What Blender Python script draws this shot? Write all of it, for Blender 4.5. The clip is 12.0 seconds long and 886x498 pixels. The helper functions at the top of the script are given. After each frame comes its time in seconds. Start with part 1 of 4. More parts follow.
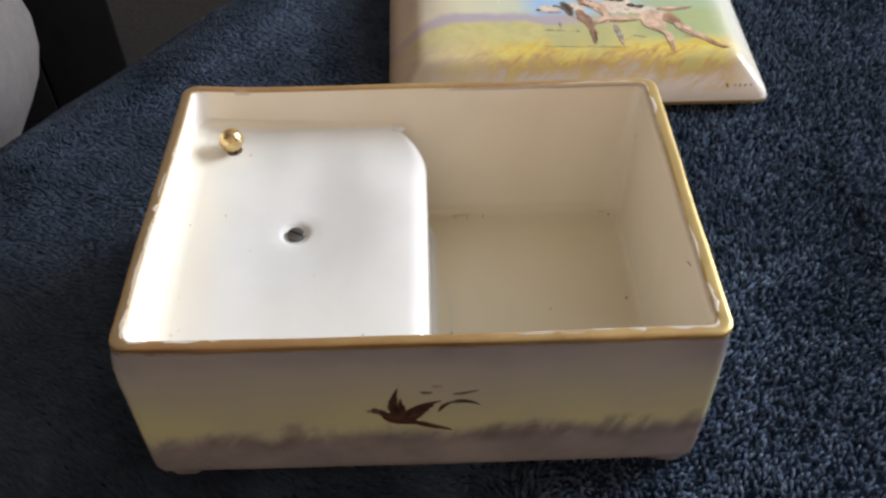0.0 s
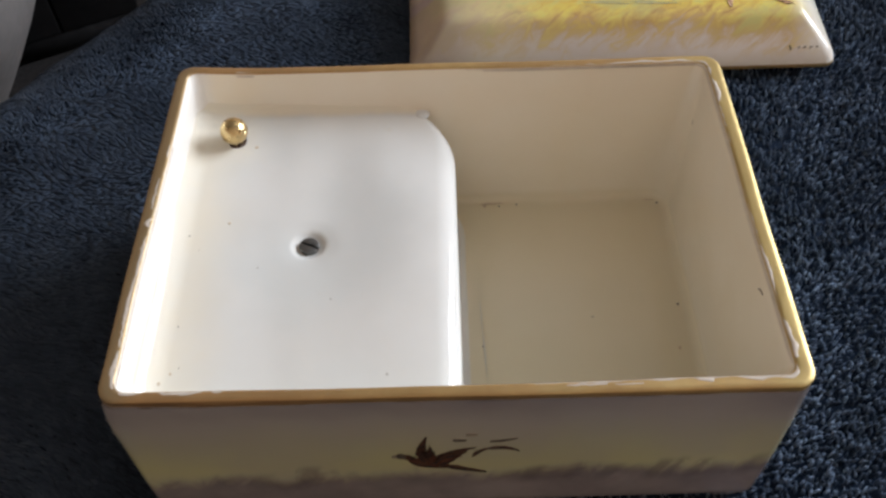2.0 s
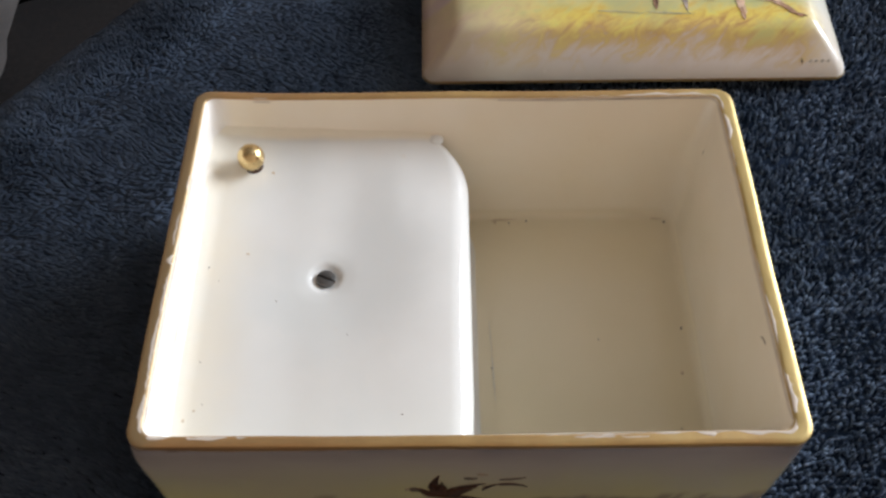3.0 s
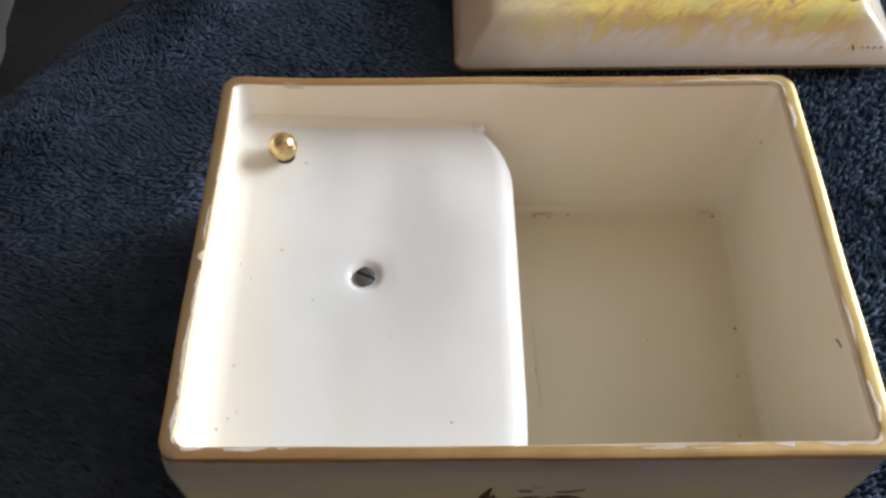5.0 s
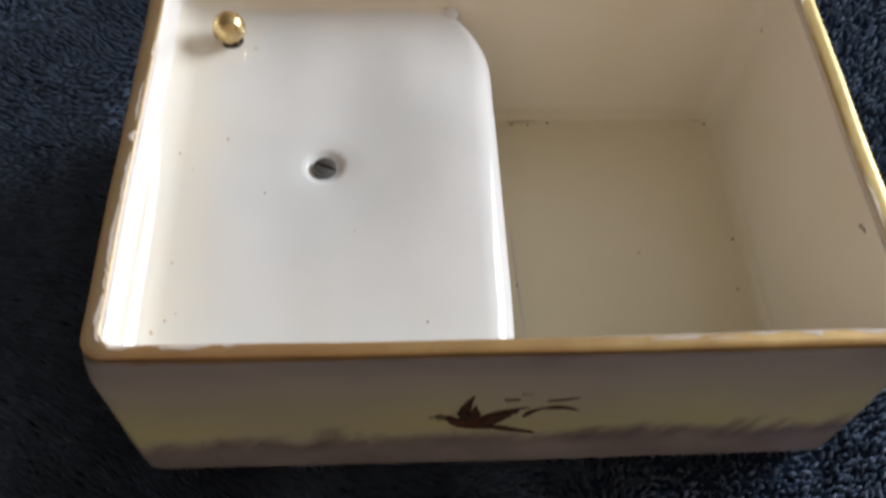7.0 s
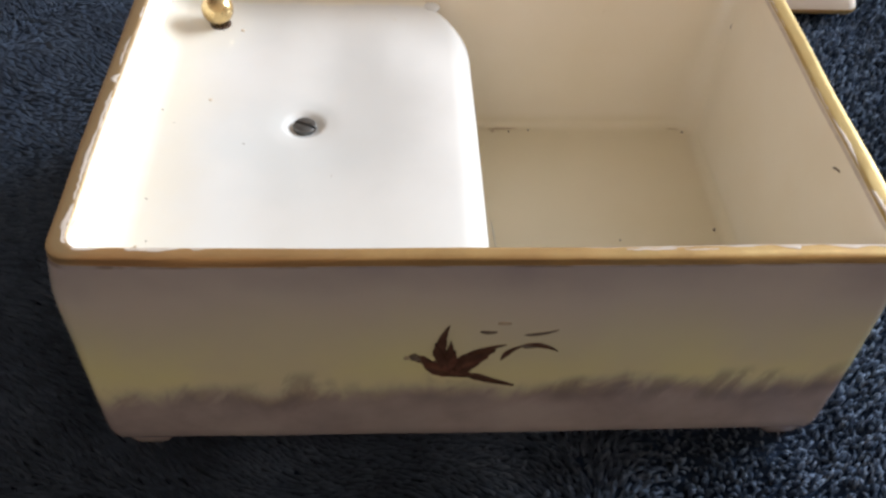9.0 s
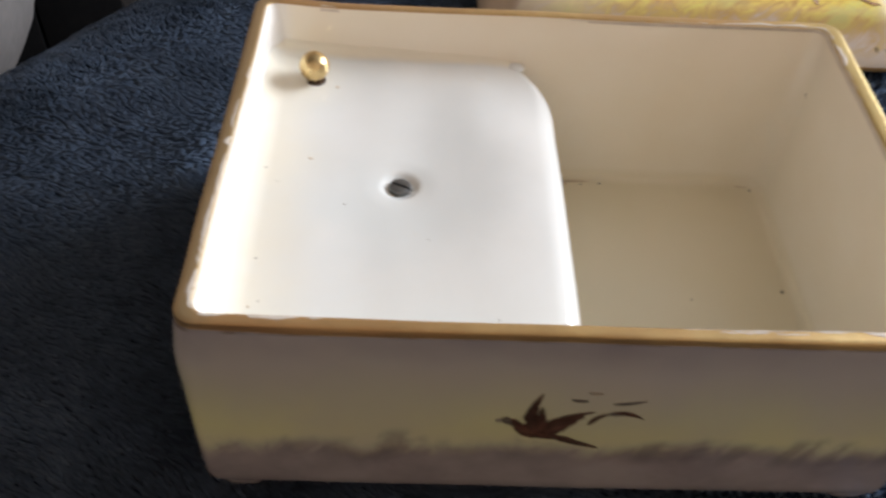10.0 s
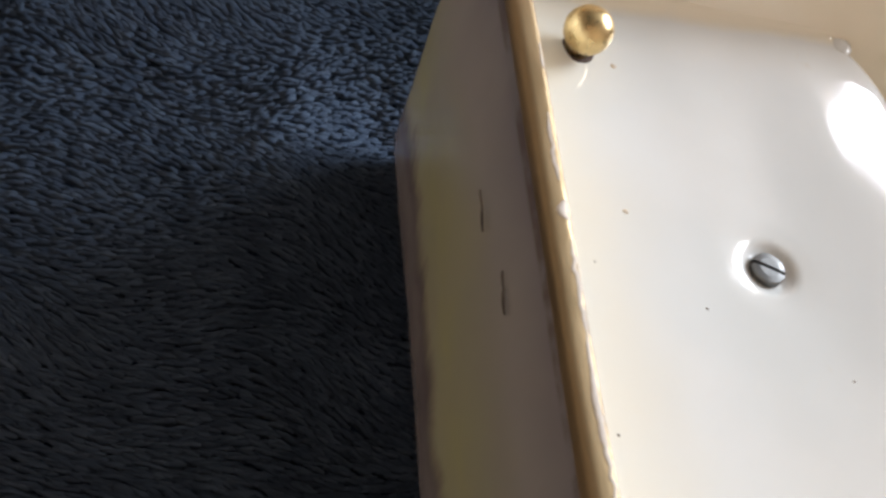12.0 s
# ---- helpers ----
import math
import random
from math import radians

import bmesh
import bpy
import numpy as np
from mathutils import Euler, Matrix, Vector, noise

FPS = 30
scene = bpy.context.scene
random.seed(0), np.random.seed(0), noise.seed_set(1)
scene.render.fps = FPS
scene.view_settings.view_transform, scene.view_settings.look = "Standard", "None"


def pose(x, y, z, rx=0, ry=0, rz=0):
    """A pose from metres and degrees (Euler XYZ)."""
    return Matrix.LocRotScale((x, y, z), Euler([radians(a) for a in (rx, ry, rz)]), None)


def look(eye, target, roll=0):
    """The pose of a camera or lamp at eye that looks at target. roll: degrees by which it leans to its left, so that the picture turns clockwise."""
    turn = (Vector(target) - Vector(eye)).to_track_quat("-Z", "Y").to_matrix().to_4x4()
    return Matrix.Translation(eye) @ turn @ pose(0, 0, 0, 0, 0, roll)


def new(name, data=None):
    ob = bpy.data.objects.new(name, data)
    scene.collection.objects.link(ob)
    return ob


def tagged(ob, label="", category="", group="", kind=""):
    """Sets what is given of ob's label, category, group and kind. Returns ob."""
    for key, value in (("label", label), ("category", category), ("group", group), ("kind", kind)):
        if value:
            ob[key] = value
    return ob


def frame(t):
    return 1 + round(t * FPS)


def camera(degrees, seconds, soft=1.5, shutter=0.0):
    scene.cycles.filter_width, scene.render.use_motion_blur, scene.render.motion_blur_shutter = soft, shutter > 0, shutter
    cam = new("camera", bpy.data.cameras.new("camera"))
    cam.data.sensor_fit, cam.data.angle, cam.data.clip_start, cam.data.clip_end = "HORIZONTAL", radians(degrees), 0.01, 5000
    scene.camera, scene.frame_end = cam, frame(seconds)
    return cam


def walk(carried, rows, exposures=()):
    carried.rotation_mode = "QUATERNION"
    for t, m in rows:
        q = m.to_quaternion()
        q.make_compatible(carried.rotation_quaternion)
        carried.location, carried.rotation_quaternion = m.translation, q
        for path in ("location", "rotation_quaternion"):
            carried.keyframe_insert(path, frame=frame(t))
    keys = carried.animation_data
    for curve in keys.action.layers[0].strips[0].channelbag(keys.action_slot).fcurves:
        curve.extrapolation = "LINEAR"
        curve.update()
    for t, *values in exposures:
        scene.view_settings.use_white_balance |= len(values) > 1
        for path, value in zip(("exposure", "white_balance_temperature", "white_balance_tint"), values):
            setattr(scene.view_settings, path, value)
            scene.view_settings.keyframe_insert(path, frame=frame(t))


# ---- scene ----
cam = camera(52.9, 12.0, soft=2.7, shutter=0.5)
ROWS = [
    (0.0, 0.00349, -0.17205, 0.21990, 43.602, 0.699, -1.506),
    (0.5, 0.00129, -0.16390, 0.21459, 43.226, 0.769, -1.116),
    (1.0, 0.00012, -0.15453, 0.20799, 42.589, 0.738, -0.896),
    (1.5, -0.00038, -0.14418, 0.20737, 41.339, 0.838, -0.856),
    (2.0, -0.00036, -0.13259, 0.21612, 37.561, 1.308, -0.975),
    (2.5, 0.00041, -0.12504, 0.23296, 34.288, 1.208, -0.715),
    (3.0, -0.00388, -0.11493, 0.23541, 33.077, 0.597, -0.306),
    (5.0, -0.01575, -0.10690, 0.22421, 32.647, 0.327, -0.347),
    (5.5, -0.01744, -0.10173, 0.21489, 32.481, -0.412, -0.829),
    (6.0, -0.01819, -0.10095, 0.21291, 32.090, -1.360, -1.651),
    (6.5, -0.01660, -0.10372, 0.20585, 31.950, -1.668, -2.092),
    (7.0, -0.01919, -0.11240, 0.19107, 32.571, -1.797, -2.293),
    (7.5, -0.01863, -0.12712, 0.17170, 35.645, -0.877, -2.357),
    (9.5, -0.01516, -0.14409, 0.16568, 43.123, -2.530, -1.534),
    (10.0, -0.03105, -0.13936, 0.17956, 42.473, -2.684, 0.027),
    (10.5, -0.04697, -0.10899, 0.16606, 39.272, -1.168, -0.372),
    (11.0, -0.07628, -0.07568, 0.15765, 36.856, -4.038, -1.971),
    (11.5, -0.09189, -0.06485, 0.14570, 34.902, -8.332, -3.561),
    (12.0, -0.10482, -0.05565, 0.13323, 32.881, -14.300, -5.274),
]
EXPOSURES = [(0.0, 0.0), (1.0, 0.0), (2.0, -0.28), (3.0, -0.17), (5.0, -0.12), (6.0, -0.34), (7.0, -0.38), (7.5, -0.52), (8.5, -0.1), (9.5, 0.32), (10.0, 0.0), (10.5, -0.2), (11.0, -0.36), (11.5, -0.20), (12.0, 0.02)]
walk(cam, [(t, pose(*row)) for t, *row in ROWS], EXPOSURES)

# ---- world, window light, exposure ----
world = bpy.data.worlds.new("sky")
scene.world = world
world.use_nodes = True
sky = world.node_tree.nodes.new("ShaderNodeTexSky")
sky.sky_type = "NISHITA"
sky.sun_disc = False
sky.sun_elevation = radians(28)
sky.sun_rotation = radians(57)
world.node_tree.links.new(sky.outputs[0], world.node_tree.nodes["Background"].inputs[0])
world.node_tree.nodes["Background"].inputs[1].default_value = 0.08

WIN_X, WIN_Y, WIN_Z, WIN_W, WIN_H = 1.70, 0.80, 0.95, 1.28, 0.96   # window: wall, centre, width, height
lamp_data = bpy.data.lights.new("window_daylight", "AREA")
lamp_data.shape = "RECTANGLE"
lamp_data.size, lamp_data.size_y = WIN_W - 0.06, WIN_H - 0.06
lamp_data.energy = 91
lamp_data.color = (0.815, 0.885, 1.0)
lamp = new("window_daylight", lamp_data)
lamp.matrix_world = look((WIN_X + 0.05, WIN_Y, WIN_Z), (WIN_X - 1.0, WIN_Y, WIN_Z))

# ---- materials ----


class Mat:
    """A node material in the making."""

    def __init__(self, name, rough=0.5, metal=0.0, coat=0.0):
        self.m = bpy.data.materials.new(name)
        self.m.use_nodes = True
        self.nt = self.m.node_tree
        self.b = self.nt.nodes["Principled BSDF"]
        self.b.inputs["Roughness"].default_value = rough
        self.b.inputs["Metallic"].default_value = metal
        self.b.inputs["Coat Weight"].default_value = coat
        self.b.inputs["Coat Roughness"].default_value = 0.05
        self.co = self.n("ShaderNodeTexCoord").outputs["Object"]

    def n(self, kind, **props):
        node = self.nt.nodes.new(kind)
        for key, value in props.items():
            setattr(node, key, value)
        return node

    def put(self, out, target):
        if isinstance(out, (int, float)):
            target.default_value = out
        elif isinstance(out, tuple):
            target.default_value = (*out, 1.0) if len(out) == 3 and target.type == "RGBA" else out
        else:
            self.nt.links.new(out, target)

    def noise(self, scale, detail=3.0, rough=0.5, co=None, distortion=0.0):
        node = self.n("ShaderNodeTexNoise")
        self.put(co or self.co, node.inputs["Vector"])
        node.inputs["Scale"].default_value = scale
        node.inputs["Detail"].default_value = detail
        node.inputs["Roughness"].default_value = rough
        node.inputs["Distortion"].default_value = distortion
        return node.outputs["Fac"]

    def math(self, op, a, b=0.0, clamp=False):
        node = self.n("ShaderNodeMath", operation=op, use_clamp=clamp)
        self.put(a, node.inputs[0])
        self.put(b, node.inputs[1])
        return node.outputs[0]

    def ramp(self, fac, *stops):
        node = self.n("ShaderNodeValToRGB")
        el = node.color_ramp.elements
        while len(el) < len(stops):
            el.new(0.5)
        for e, (p, c) in zip(el, stops):
            e.position, e.color = p, (*c, 1.0) if isinstance(c, tuple) else (c, c, c, 1.0)
        self.put(fac, node.inputs[0])
        return node.outputs[0]

    def range(self, v, a, b, lo=0.0, hi=1.0, smooth=True):
        node = self.n("ShaderNodeMapRange", interpolation_type="SMOOTHSTEP" if smooth else "LINEAR")
        for i, x in enumerate((v, a, b, lo, hi)):
            self.put(x, node.inputs[i])
        return node.outputs[0]

    def mix(self, fac, a, b, blend="MIX"):
        node = self.n("ShaderNodeMix", data_type="RGBA", blend_type=blend)
        self.put(fac, node.inputs[0])
        self.put(a, node.inputs[6])
        self.put(b, node.inputs[7])
        return node.outputs[2]

    def xyz(self):
        node = self.n("ShaderNodeSeparateXYZ")
        self.put(self.co, node.inputs[0])
        return node.outputs

    def stretch(self, x, y, z, turn=0.0, tilt=0.0):
        node = self.n("ShaderNodeMapping", vector_type="TEXTURE")
        node.inputs["Scale"].default_value = (1 / x, 1 / y, 1 / z)
        node.inputs["Rotation"].default_value = (0, tilt, turn)
        self.put(self.co, node.inputs["Vector"])
        return node.outputs[0]

    def bump(self, height, strength, distance):
        node = self.n("ShaderNodeBump")
        node.inputs["Strength"].default_value = strength
        node.inputs["Distance"].default_value = distance
        self.put(height, node.inputs["Height"])
        self.put(node.outputs[0], self.b.inputs["Normal"])

    def done(self, color, rough=None):
        self.put(color, self.b.inputs["Base Color"])
        if rough is not None:
            self.put(rough, self.b.inputs["Roughness"])
        return self.m


def glaze(name, low, high, shade_tone=False):
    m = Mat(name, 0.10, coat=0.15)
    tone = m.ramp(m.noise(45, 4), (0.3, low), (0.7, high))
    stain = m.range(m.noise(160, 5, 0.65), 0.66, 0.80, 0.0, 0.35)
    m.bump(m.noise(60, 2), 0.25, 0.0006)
    if not shade_tone:
        # soft grey clouds painted in for shading and reflections on the shelf
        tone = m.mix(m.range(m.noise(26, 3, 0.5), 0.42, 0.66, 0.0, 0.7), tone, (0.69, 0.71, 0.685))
        # shading of the hollow by the screw, put in as a greyer tone
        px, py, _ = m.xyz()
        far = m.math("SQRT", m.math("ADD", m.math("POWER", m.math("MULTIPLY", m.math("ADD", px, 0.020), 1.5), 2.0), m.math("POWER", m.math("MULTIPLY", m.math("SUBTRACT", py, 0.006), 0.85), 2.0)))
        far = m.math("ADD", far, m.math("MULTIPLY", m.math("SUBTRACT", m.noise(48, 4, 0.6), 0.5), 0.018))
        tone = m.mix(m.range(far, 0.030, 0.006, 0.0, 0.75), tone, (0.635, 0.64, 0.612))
        # creamier towards the short side wall
        cream_side = m.math("MULTIPLY", m.range(m.math("ADD", m.xyz()[0], m.math("MULTIPLY", m.noise(40, 3), 0.012)), -0.040, -0.058), m.range(m.noise(30, 4, 0.6), 0.3, 0.6, 0.35, 0.85))
        tone = m.mix(cream_side, tone, (0.80, 0.73, 0.59))
        # cream tone of the shaded back wall carried onto the fillet
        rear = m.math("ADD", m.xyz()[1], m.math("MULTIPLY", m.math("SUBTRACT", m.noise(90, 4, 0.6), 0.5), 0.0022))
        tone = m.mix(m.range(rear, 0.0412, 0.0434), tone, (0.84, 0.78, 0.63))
    if shade_tone:
        # shade of the compartment's floor put into the colour, uneven and browner
        floor_shade = m.math("MULTIPLY", m.range(m.xyz()[2], 0.0175, 0.0126), m.range(m.noise(22, 3, 0.6), 0.25, 0.75, 0.55, 1.0))
        tone = m.mix(floor_shade, tone, (0.80, 0.72, 0.52))
        # window light painted in: whiter on the short side wall by the shelf
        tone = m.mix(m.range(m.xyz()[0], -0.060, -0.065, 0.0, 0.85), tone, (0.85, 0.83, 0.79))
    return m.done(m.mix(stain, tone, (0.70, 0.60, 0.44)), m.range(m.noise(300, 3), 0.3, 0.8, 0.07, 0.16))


def paint_side():
    """Hand-painted wall of the box: mauve sky, yellow evening light, mauve grass."""
    m = Mat("painted_glaze", 0.14, coat=0.3)
    x, y, z = m.xyz()
    wide = m.noise(26, 3, 0.55)
    warp = m.math("MULTIPLY", m.math("SUBTRACT", wide, 0.5), 0.016)
    zz = m.math("ADD", z, warp)
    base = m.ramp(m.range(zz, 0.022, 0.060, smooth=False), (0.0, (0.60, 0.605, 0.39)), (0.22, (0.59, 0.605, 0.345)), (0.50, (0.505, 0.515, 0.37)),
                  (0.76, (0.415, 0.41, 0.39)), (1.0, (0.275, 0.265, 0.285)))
    patch = m.range(m.noise(34, 4, 0.6), 0.40, 0.72)
    base = m.mix(m.math("MULTIPLY", patch, 0.40), base, (0.47, 0.455, 0.42))
    # grass line: an uneven mauve bank with leaning blades
    blade = m.noise(1.0, 4, 0.6, co=m.stretch(120, 120, 42), distortion=0.8)
    low = m.noise(30, 2, co=m.stretch(1, 1, 0.2))
    edge = m.math("ADD", m.math("MULTIPLY", m.math("SUBTRACT", blade, 0.5), 0.009), m.math("MULTIPLY", m.math("SUBTRACT", low, 0.5), 0.012))
    tuft = m.range(m.noise(1.0, 3, 0.55, co=m.stretch(140, 140, 60, 0.0, radians(32)), distortion=0.8), 0.48, 0.78, 0.0, 1.0)
    edge = m.math("SUBTRACT", edge, m.math("MULTIPLY", tuft, 0.0024))
    edge = m.math("ADD", edge, m.range(x, -0.07, 0.07, 0.0032, -0.0002))
    bank = m.range(m.math("ADD", z, edge), 0.0288, 0.0208)
    mauve = m.ramp(m.noise(55, 4, 0.6), (0.3, (0.240, 0.218, 0.226)), (0.7, (0.350, 0.325, 0.322)))
    dark = m.range(m.math("ABSOLUTE", m.math("SUBTRACT", m.math("ADD", z, edge), 0.0246)), 0.0, 0.0064, 0.75, 0.0)
    mauve = m.mix(m.math("MULTIPLY", dark, m.math("MAXIMUM", m.range(m.noise(40, 4), 0.38, 0.62), m.math("MULTIPLY", tuft, 0.8))), mauve, (0.152, 0.116, 0.128))
    col = m.mix(bank, base, mauve)
    # tufts of grass brushed over the bank, leaning one way
    rag = m.math("MULTIPLY", m.math("SUBTRACT", m.noise(1.0, 4, 0.65, co=m.stretch(900, 900, 260, 0.0, radians(20)), distortion=0.6), 0.5), 0.0046)
    lean = m.math("ADD", m.math("SUBTRACT", x, m.math("MULTIPLY", m.math("SUBTRACT", z, 0.024), 0.32)), rag)
    tufts = 0.0
    for tx, wide_t, top, weight in ((-0.0535, 0.0032, 0.0258, 0.55), (-0.0445, 0.0042, 0.0270, 0.6), (-0.0345, 0.0034, 0.0305, 0.75), (-0.019, 0.005, 0.0246, 0.5), (-0.008, 0.006, 0.0245, 0.6), (0.0170, 0.0036, 0.0285, 0.9),
                                    (0.0265, 0.0028, 0.0276, 0.7), (0.0345, 0.0028, 0.0284, 0.75), (0.0455, 0.0030, 0.0302, 0.85), (0.0490, 0.0018, 0.0310, 0.7), (0.0545, 0.0024, 0.0300, 0.8), (0.0660, 0.0030, 0.0318, 0.6)):
        off = m.math("ABSOLUTE", m.math("SUBTRACT", lean, tx))
        one = m.math("MULTIPLY", m.range(off, wide_t, wide_t * 0.15, 0.0, 0.62 * weight), m.math("MULTIPLY", m.range(z, top + 0.0006, top - 0.0032), m.range(z, 0.0165, 0.0225)))
        tufts = m.math("MAXIMUM", tufts, one)
    col = m.mix(tufts, col, (0.150, 0.128, 0.138))
    # worn brown line under the gilt rim
    line = m.math("MULTIPLY", m.range(z, 0.0583, 0.0586), m.range(m.noise(160, 4, 0.6), 0.40, 0.60, 0.05, 0.6))
    col = m.mix(line, col, (0.13, 0.075, 0.04))
    m.bump(m.noise(70, 2), 0.15, 0.0005)
    return m.done(col, m.range(m.noise(250, 3), 0.3, 0.8, 0.10, 0.20))


def paint_lid():
    """Lid picture: pale mauve foot, ochre grass, green-yellow field, mauve hill, sky going from cream to blue."""
    m = Mat("painted_lid_glaze", 0.2, coat=0.15)
    x, y, z = m.xyz()
    wide = m.math("MULTIPLY", m.math("SUBTRACT", m.noise(28, 4, 0.6), 0.5), 0.016)
    yy = m.math("ADD", y, wide)
    stroke = m.noise(1.0, 4, 0.6, co=m.stretch(110, 300, 90, radians(34)), distortion=1.0)
    ys = m.math("ADD", m.math("ADD", y, m.math("MULTIPLY", m.math("SUBTRACT", stroke, 0.5), 0.020)), m.math("MULTIPLY", wide, 1.0))
    foot = m.ramp(m.noise(50, 4), (0.3, (0.67, 0.59, 0.53)), (0.7, (0.76, 0.69, 0.63)))
    ochre = m.ramp(stroke, (0.25, (0.44, 0.24, 0.08)), (0.48, (0.62, 0.42, 0.15)), (0.72, (0.72, 0.56, 0.20)))
    yellow = m.ramp(stroke, (0.25, (0.60, 0.36, 0.08)), (0.48, (0.74, 0.56, 0.12)), (0.62, (0.78, 0.66, 0.14)), (0.8, (0.62, 0.60, 0.20)))
    field = m.ramp(m.noise(38, 4, 0.6), (0.34, (0.46, 0.45, 0.19)), (0.50, (0.64, 0.58, 0.25)), (0.66, (0.50, 0.51, 0.24)))
    sky_c = m.ramp(m.range(m.math("ADD", x, wide), -0.055, 0.05), (0.0, (0.70, 0.66, 0.46)), (0.25, (0.62, 0.66, 0.50)), (0.40, (0.36, 0.55, 0.78)), (0.70, (0.42, 0.60, 0.72)), (1.0, (0.52, 0.68, 0.74)))
    c = m.mix(m.range(ys, 0.002, 0.010), foot, ochre)
    c = m.mix(m.range(ys, 0.008, 0.018), c, yellow)
    c = m.mix(m.math("MULTIPLY", m.range(m.math("ADD", x, m.math("MULTIPLY", wide, 1.5)), -0.018, -0.050), 0.55), c, (0.66, 0.58, 0.42))
    c = m.mix(m.range(ys, 0.0165, 0.0255), c, field)
    blotch = m.range(m.noise(42, 4, 0.65), 0.47, 0.66, 0.0, 0.6)
    c = m.mix(m.math("MULTIPLY", blotch, m.range(ys, 0.004, 0.016)), c, (0.50, 0.46, 0.21))
    # a mauve hill beyond the field, sinking away towards the brighter end, and the green rise there
    right = m.range(x, -0.012, 0.030)
    rise = m.math("ADD", yy, m.range(x, -0.070, -0.048, 0.008, 0.0))
    c = m.mix(m.math("MULTIPLY", m.range(rise, 0.0325, 0.0355), m.math("SUBTRACT", 1.0, right)), c, (0.47, 0.41, 0.45))
    c = m.mix(m.math("MULTIPLY", m.range(rise, 0.0375, 0.0415), m.math("SUBTRACT", 1.0, m.math("MULTIPLY", right, 0.2))), c, sky_c)
    green = m.math("MULTIPLY", m.range(x, 0.015, 0.035), m.range(yy, 0.019, 0.026))
    c = m.mix(m.math("MULTIPLY", green, 0.8), c, (0.36, 0.47, 0.24))
    # pale worn border; brown shade painted on the slope turned from the window
    rim = m.math("MAXIMUM", m.range(x, 0.052, 0.066), m.range(y, 0.004, -0.002))
    c = m.mix(m.math("MULTIPLY", rim, 0.85), c, (0.80, 0.76, 0.68))
    c = m.mix(m.math("MULTIPLY", m.range(m.math("ADD", x, m.math("MULTIPLY", wide, 1.4)), -0.040, -0.068), 0.8), c, (0.35, 0.27, 0.23))
    m.bump(m.noise(60, 2), 0.15, 0.0005)
    return m.done(c, m.range(m.noise(250, 3), 0.3, 0.8, 0.16, 0.28))


def gilding(name="worn_gilding"):
    m = Mat(name, 0.45, metal=0.62)
    tone = m.ramp(m.noise(90, 5, 0.65), (0.30, (0.47, 0.31, 0.13)), (0.55, (0.57, 0.395, 0.165)), (0.75, (0.62, 0.465, 0.215)))
    tone = m.mix(m.range(m.noise(24, 3, 0.6), 0.42, 0.66, 0.0, 0.6), tone, (0.43, 0.265, 0.115))
    # reflections painted in: copper and brown towards the shelf, greener at the other end
    x = m.xyz()[0]
    tone = m.mix(m.range(x, 0.005, -0.055, 0.0, 0.75), tone, (0.465, 0.275, 0.125))
    tone = m.mix(m.range(x, 0.058, 0.069, 0.0, 0.6), tone, (0.54, 0.43, 0.17))
    tone = m.mix(m.range(x, -0.062, -0.0695, 0.0, 0.8), tone, (0.325, 0.250, 0.138))
    worn = m.range(m.noise(420, 4, 0.7), 0.60, 0.75, 0.0, 0.5)
    m.bump(m.noise(260, 3), 0.3, 0.0003)
    return m.done(m.mix(worn, tone, (0.42, 0.32, 0.21)), m.range(m.noise(150, 4), 0.3, 0.75, 0.36, 0.54))


def plain(name, color, rough, metal=0.0, vary=0.15, scale=120.0, coat=0.0):
    m = Mat(name, rough, metal, coat)
    dim = tuple(c * (1 - vary) for c in color)
    lit = tuple(min(1.0, c * (1 + vary)) for c in color)
    m.bump(m.noise(scale * 2.5, 3), 0.15, 0.1 / scale)
    return m.done(m.ramp(m.noise(scale, 4, 0.6), (0.3, dim), (0.7, lit)), m.range(m.noise(scale * 1.7, 3), 0.3, 0.7, rough * 0.8, min(1.0, rough * 1.2)))


def pile_cloth(name, lift):
    m = Mat(name, 0.85)
    info = m.n("ShaderNodeNewGeometry").outputs["Random Per Island"]
    tone = m.ramp(m.noise(60, 4, 0.6), (0.34, (0.036, 0.051, 0.080)), (0.66, (0.100, 0.138, 0.200)))
    tip = m.ramp(info, (0.0, (0.044, 0.062, 0.096)), (0.55, (0.080, 0.111, 0.165)), (1.0, (0.150, 0.203, 0.280)))
    # yarn ends paler and more mixed in tone towards one end
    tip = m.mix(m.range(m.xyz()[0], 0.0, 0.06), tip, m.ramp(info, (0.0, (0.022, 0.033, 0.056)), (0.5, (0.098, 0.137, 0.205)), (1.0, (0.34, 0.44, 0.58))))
    m.b.inputs["Sheen Weight"].default_value = lift
    m.b.inputs["Sheen Roughness"].default_value = 0.45
    m.b.inputs["Sheen Tint"].default_value = (0.66, 0.75, 0.95, 1.0)
    m.b.inputs["Specular IOR Level"].default_value = 0.03
    patchy = m.ramp(m.noise(17, 4, 0.6), (0.36, 0.62), (0.64, 1.35))
    colour = m.mix(1.0, m.mix(0.5, tone, tip), patchy, "MULTIPLY")
    through_yarn = m.n("ShaderNodeBsdfTranslucent")
    both = m.n("ShaderNodeMixShader")
    thin = m.n("ShaderNodeGamma")
    m.put(colour, thin.inputs[0])
    thin.inputs[1].default_value = 0.5
    m.put(thin.outputs[0], through_yarn.inputs["Color"])
    m.put(0.45, both.inputs[0])
    m.put(m.b.outputs[0], both.inputs[1])
    m.put(through_yarn.outputs[0], both.inputs[2])
    m.put(both.outputs[0], m.nt.nodes["Material Output"].inputs["Surface"])
    return m.done(colour, 0.6)


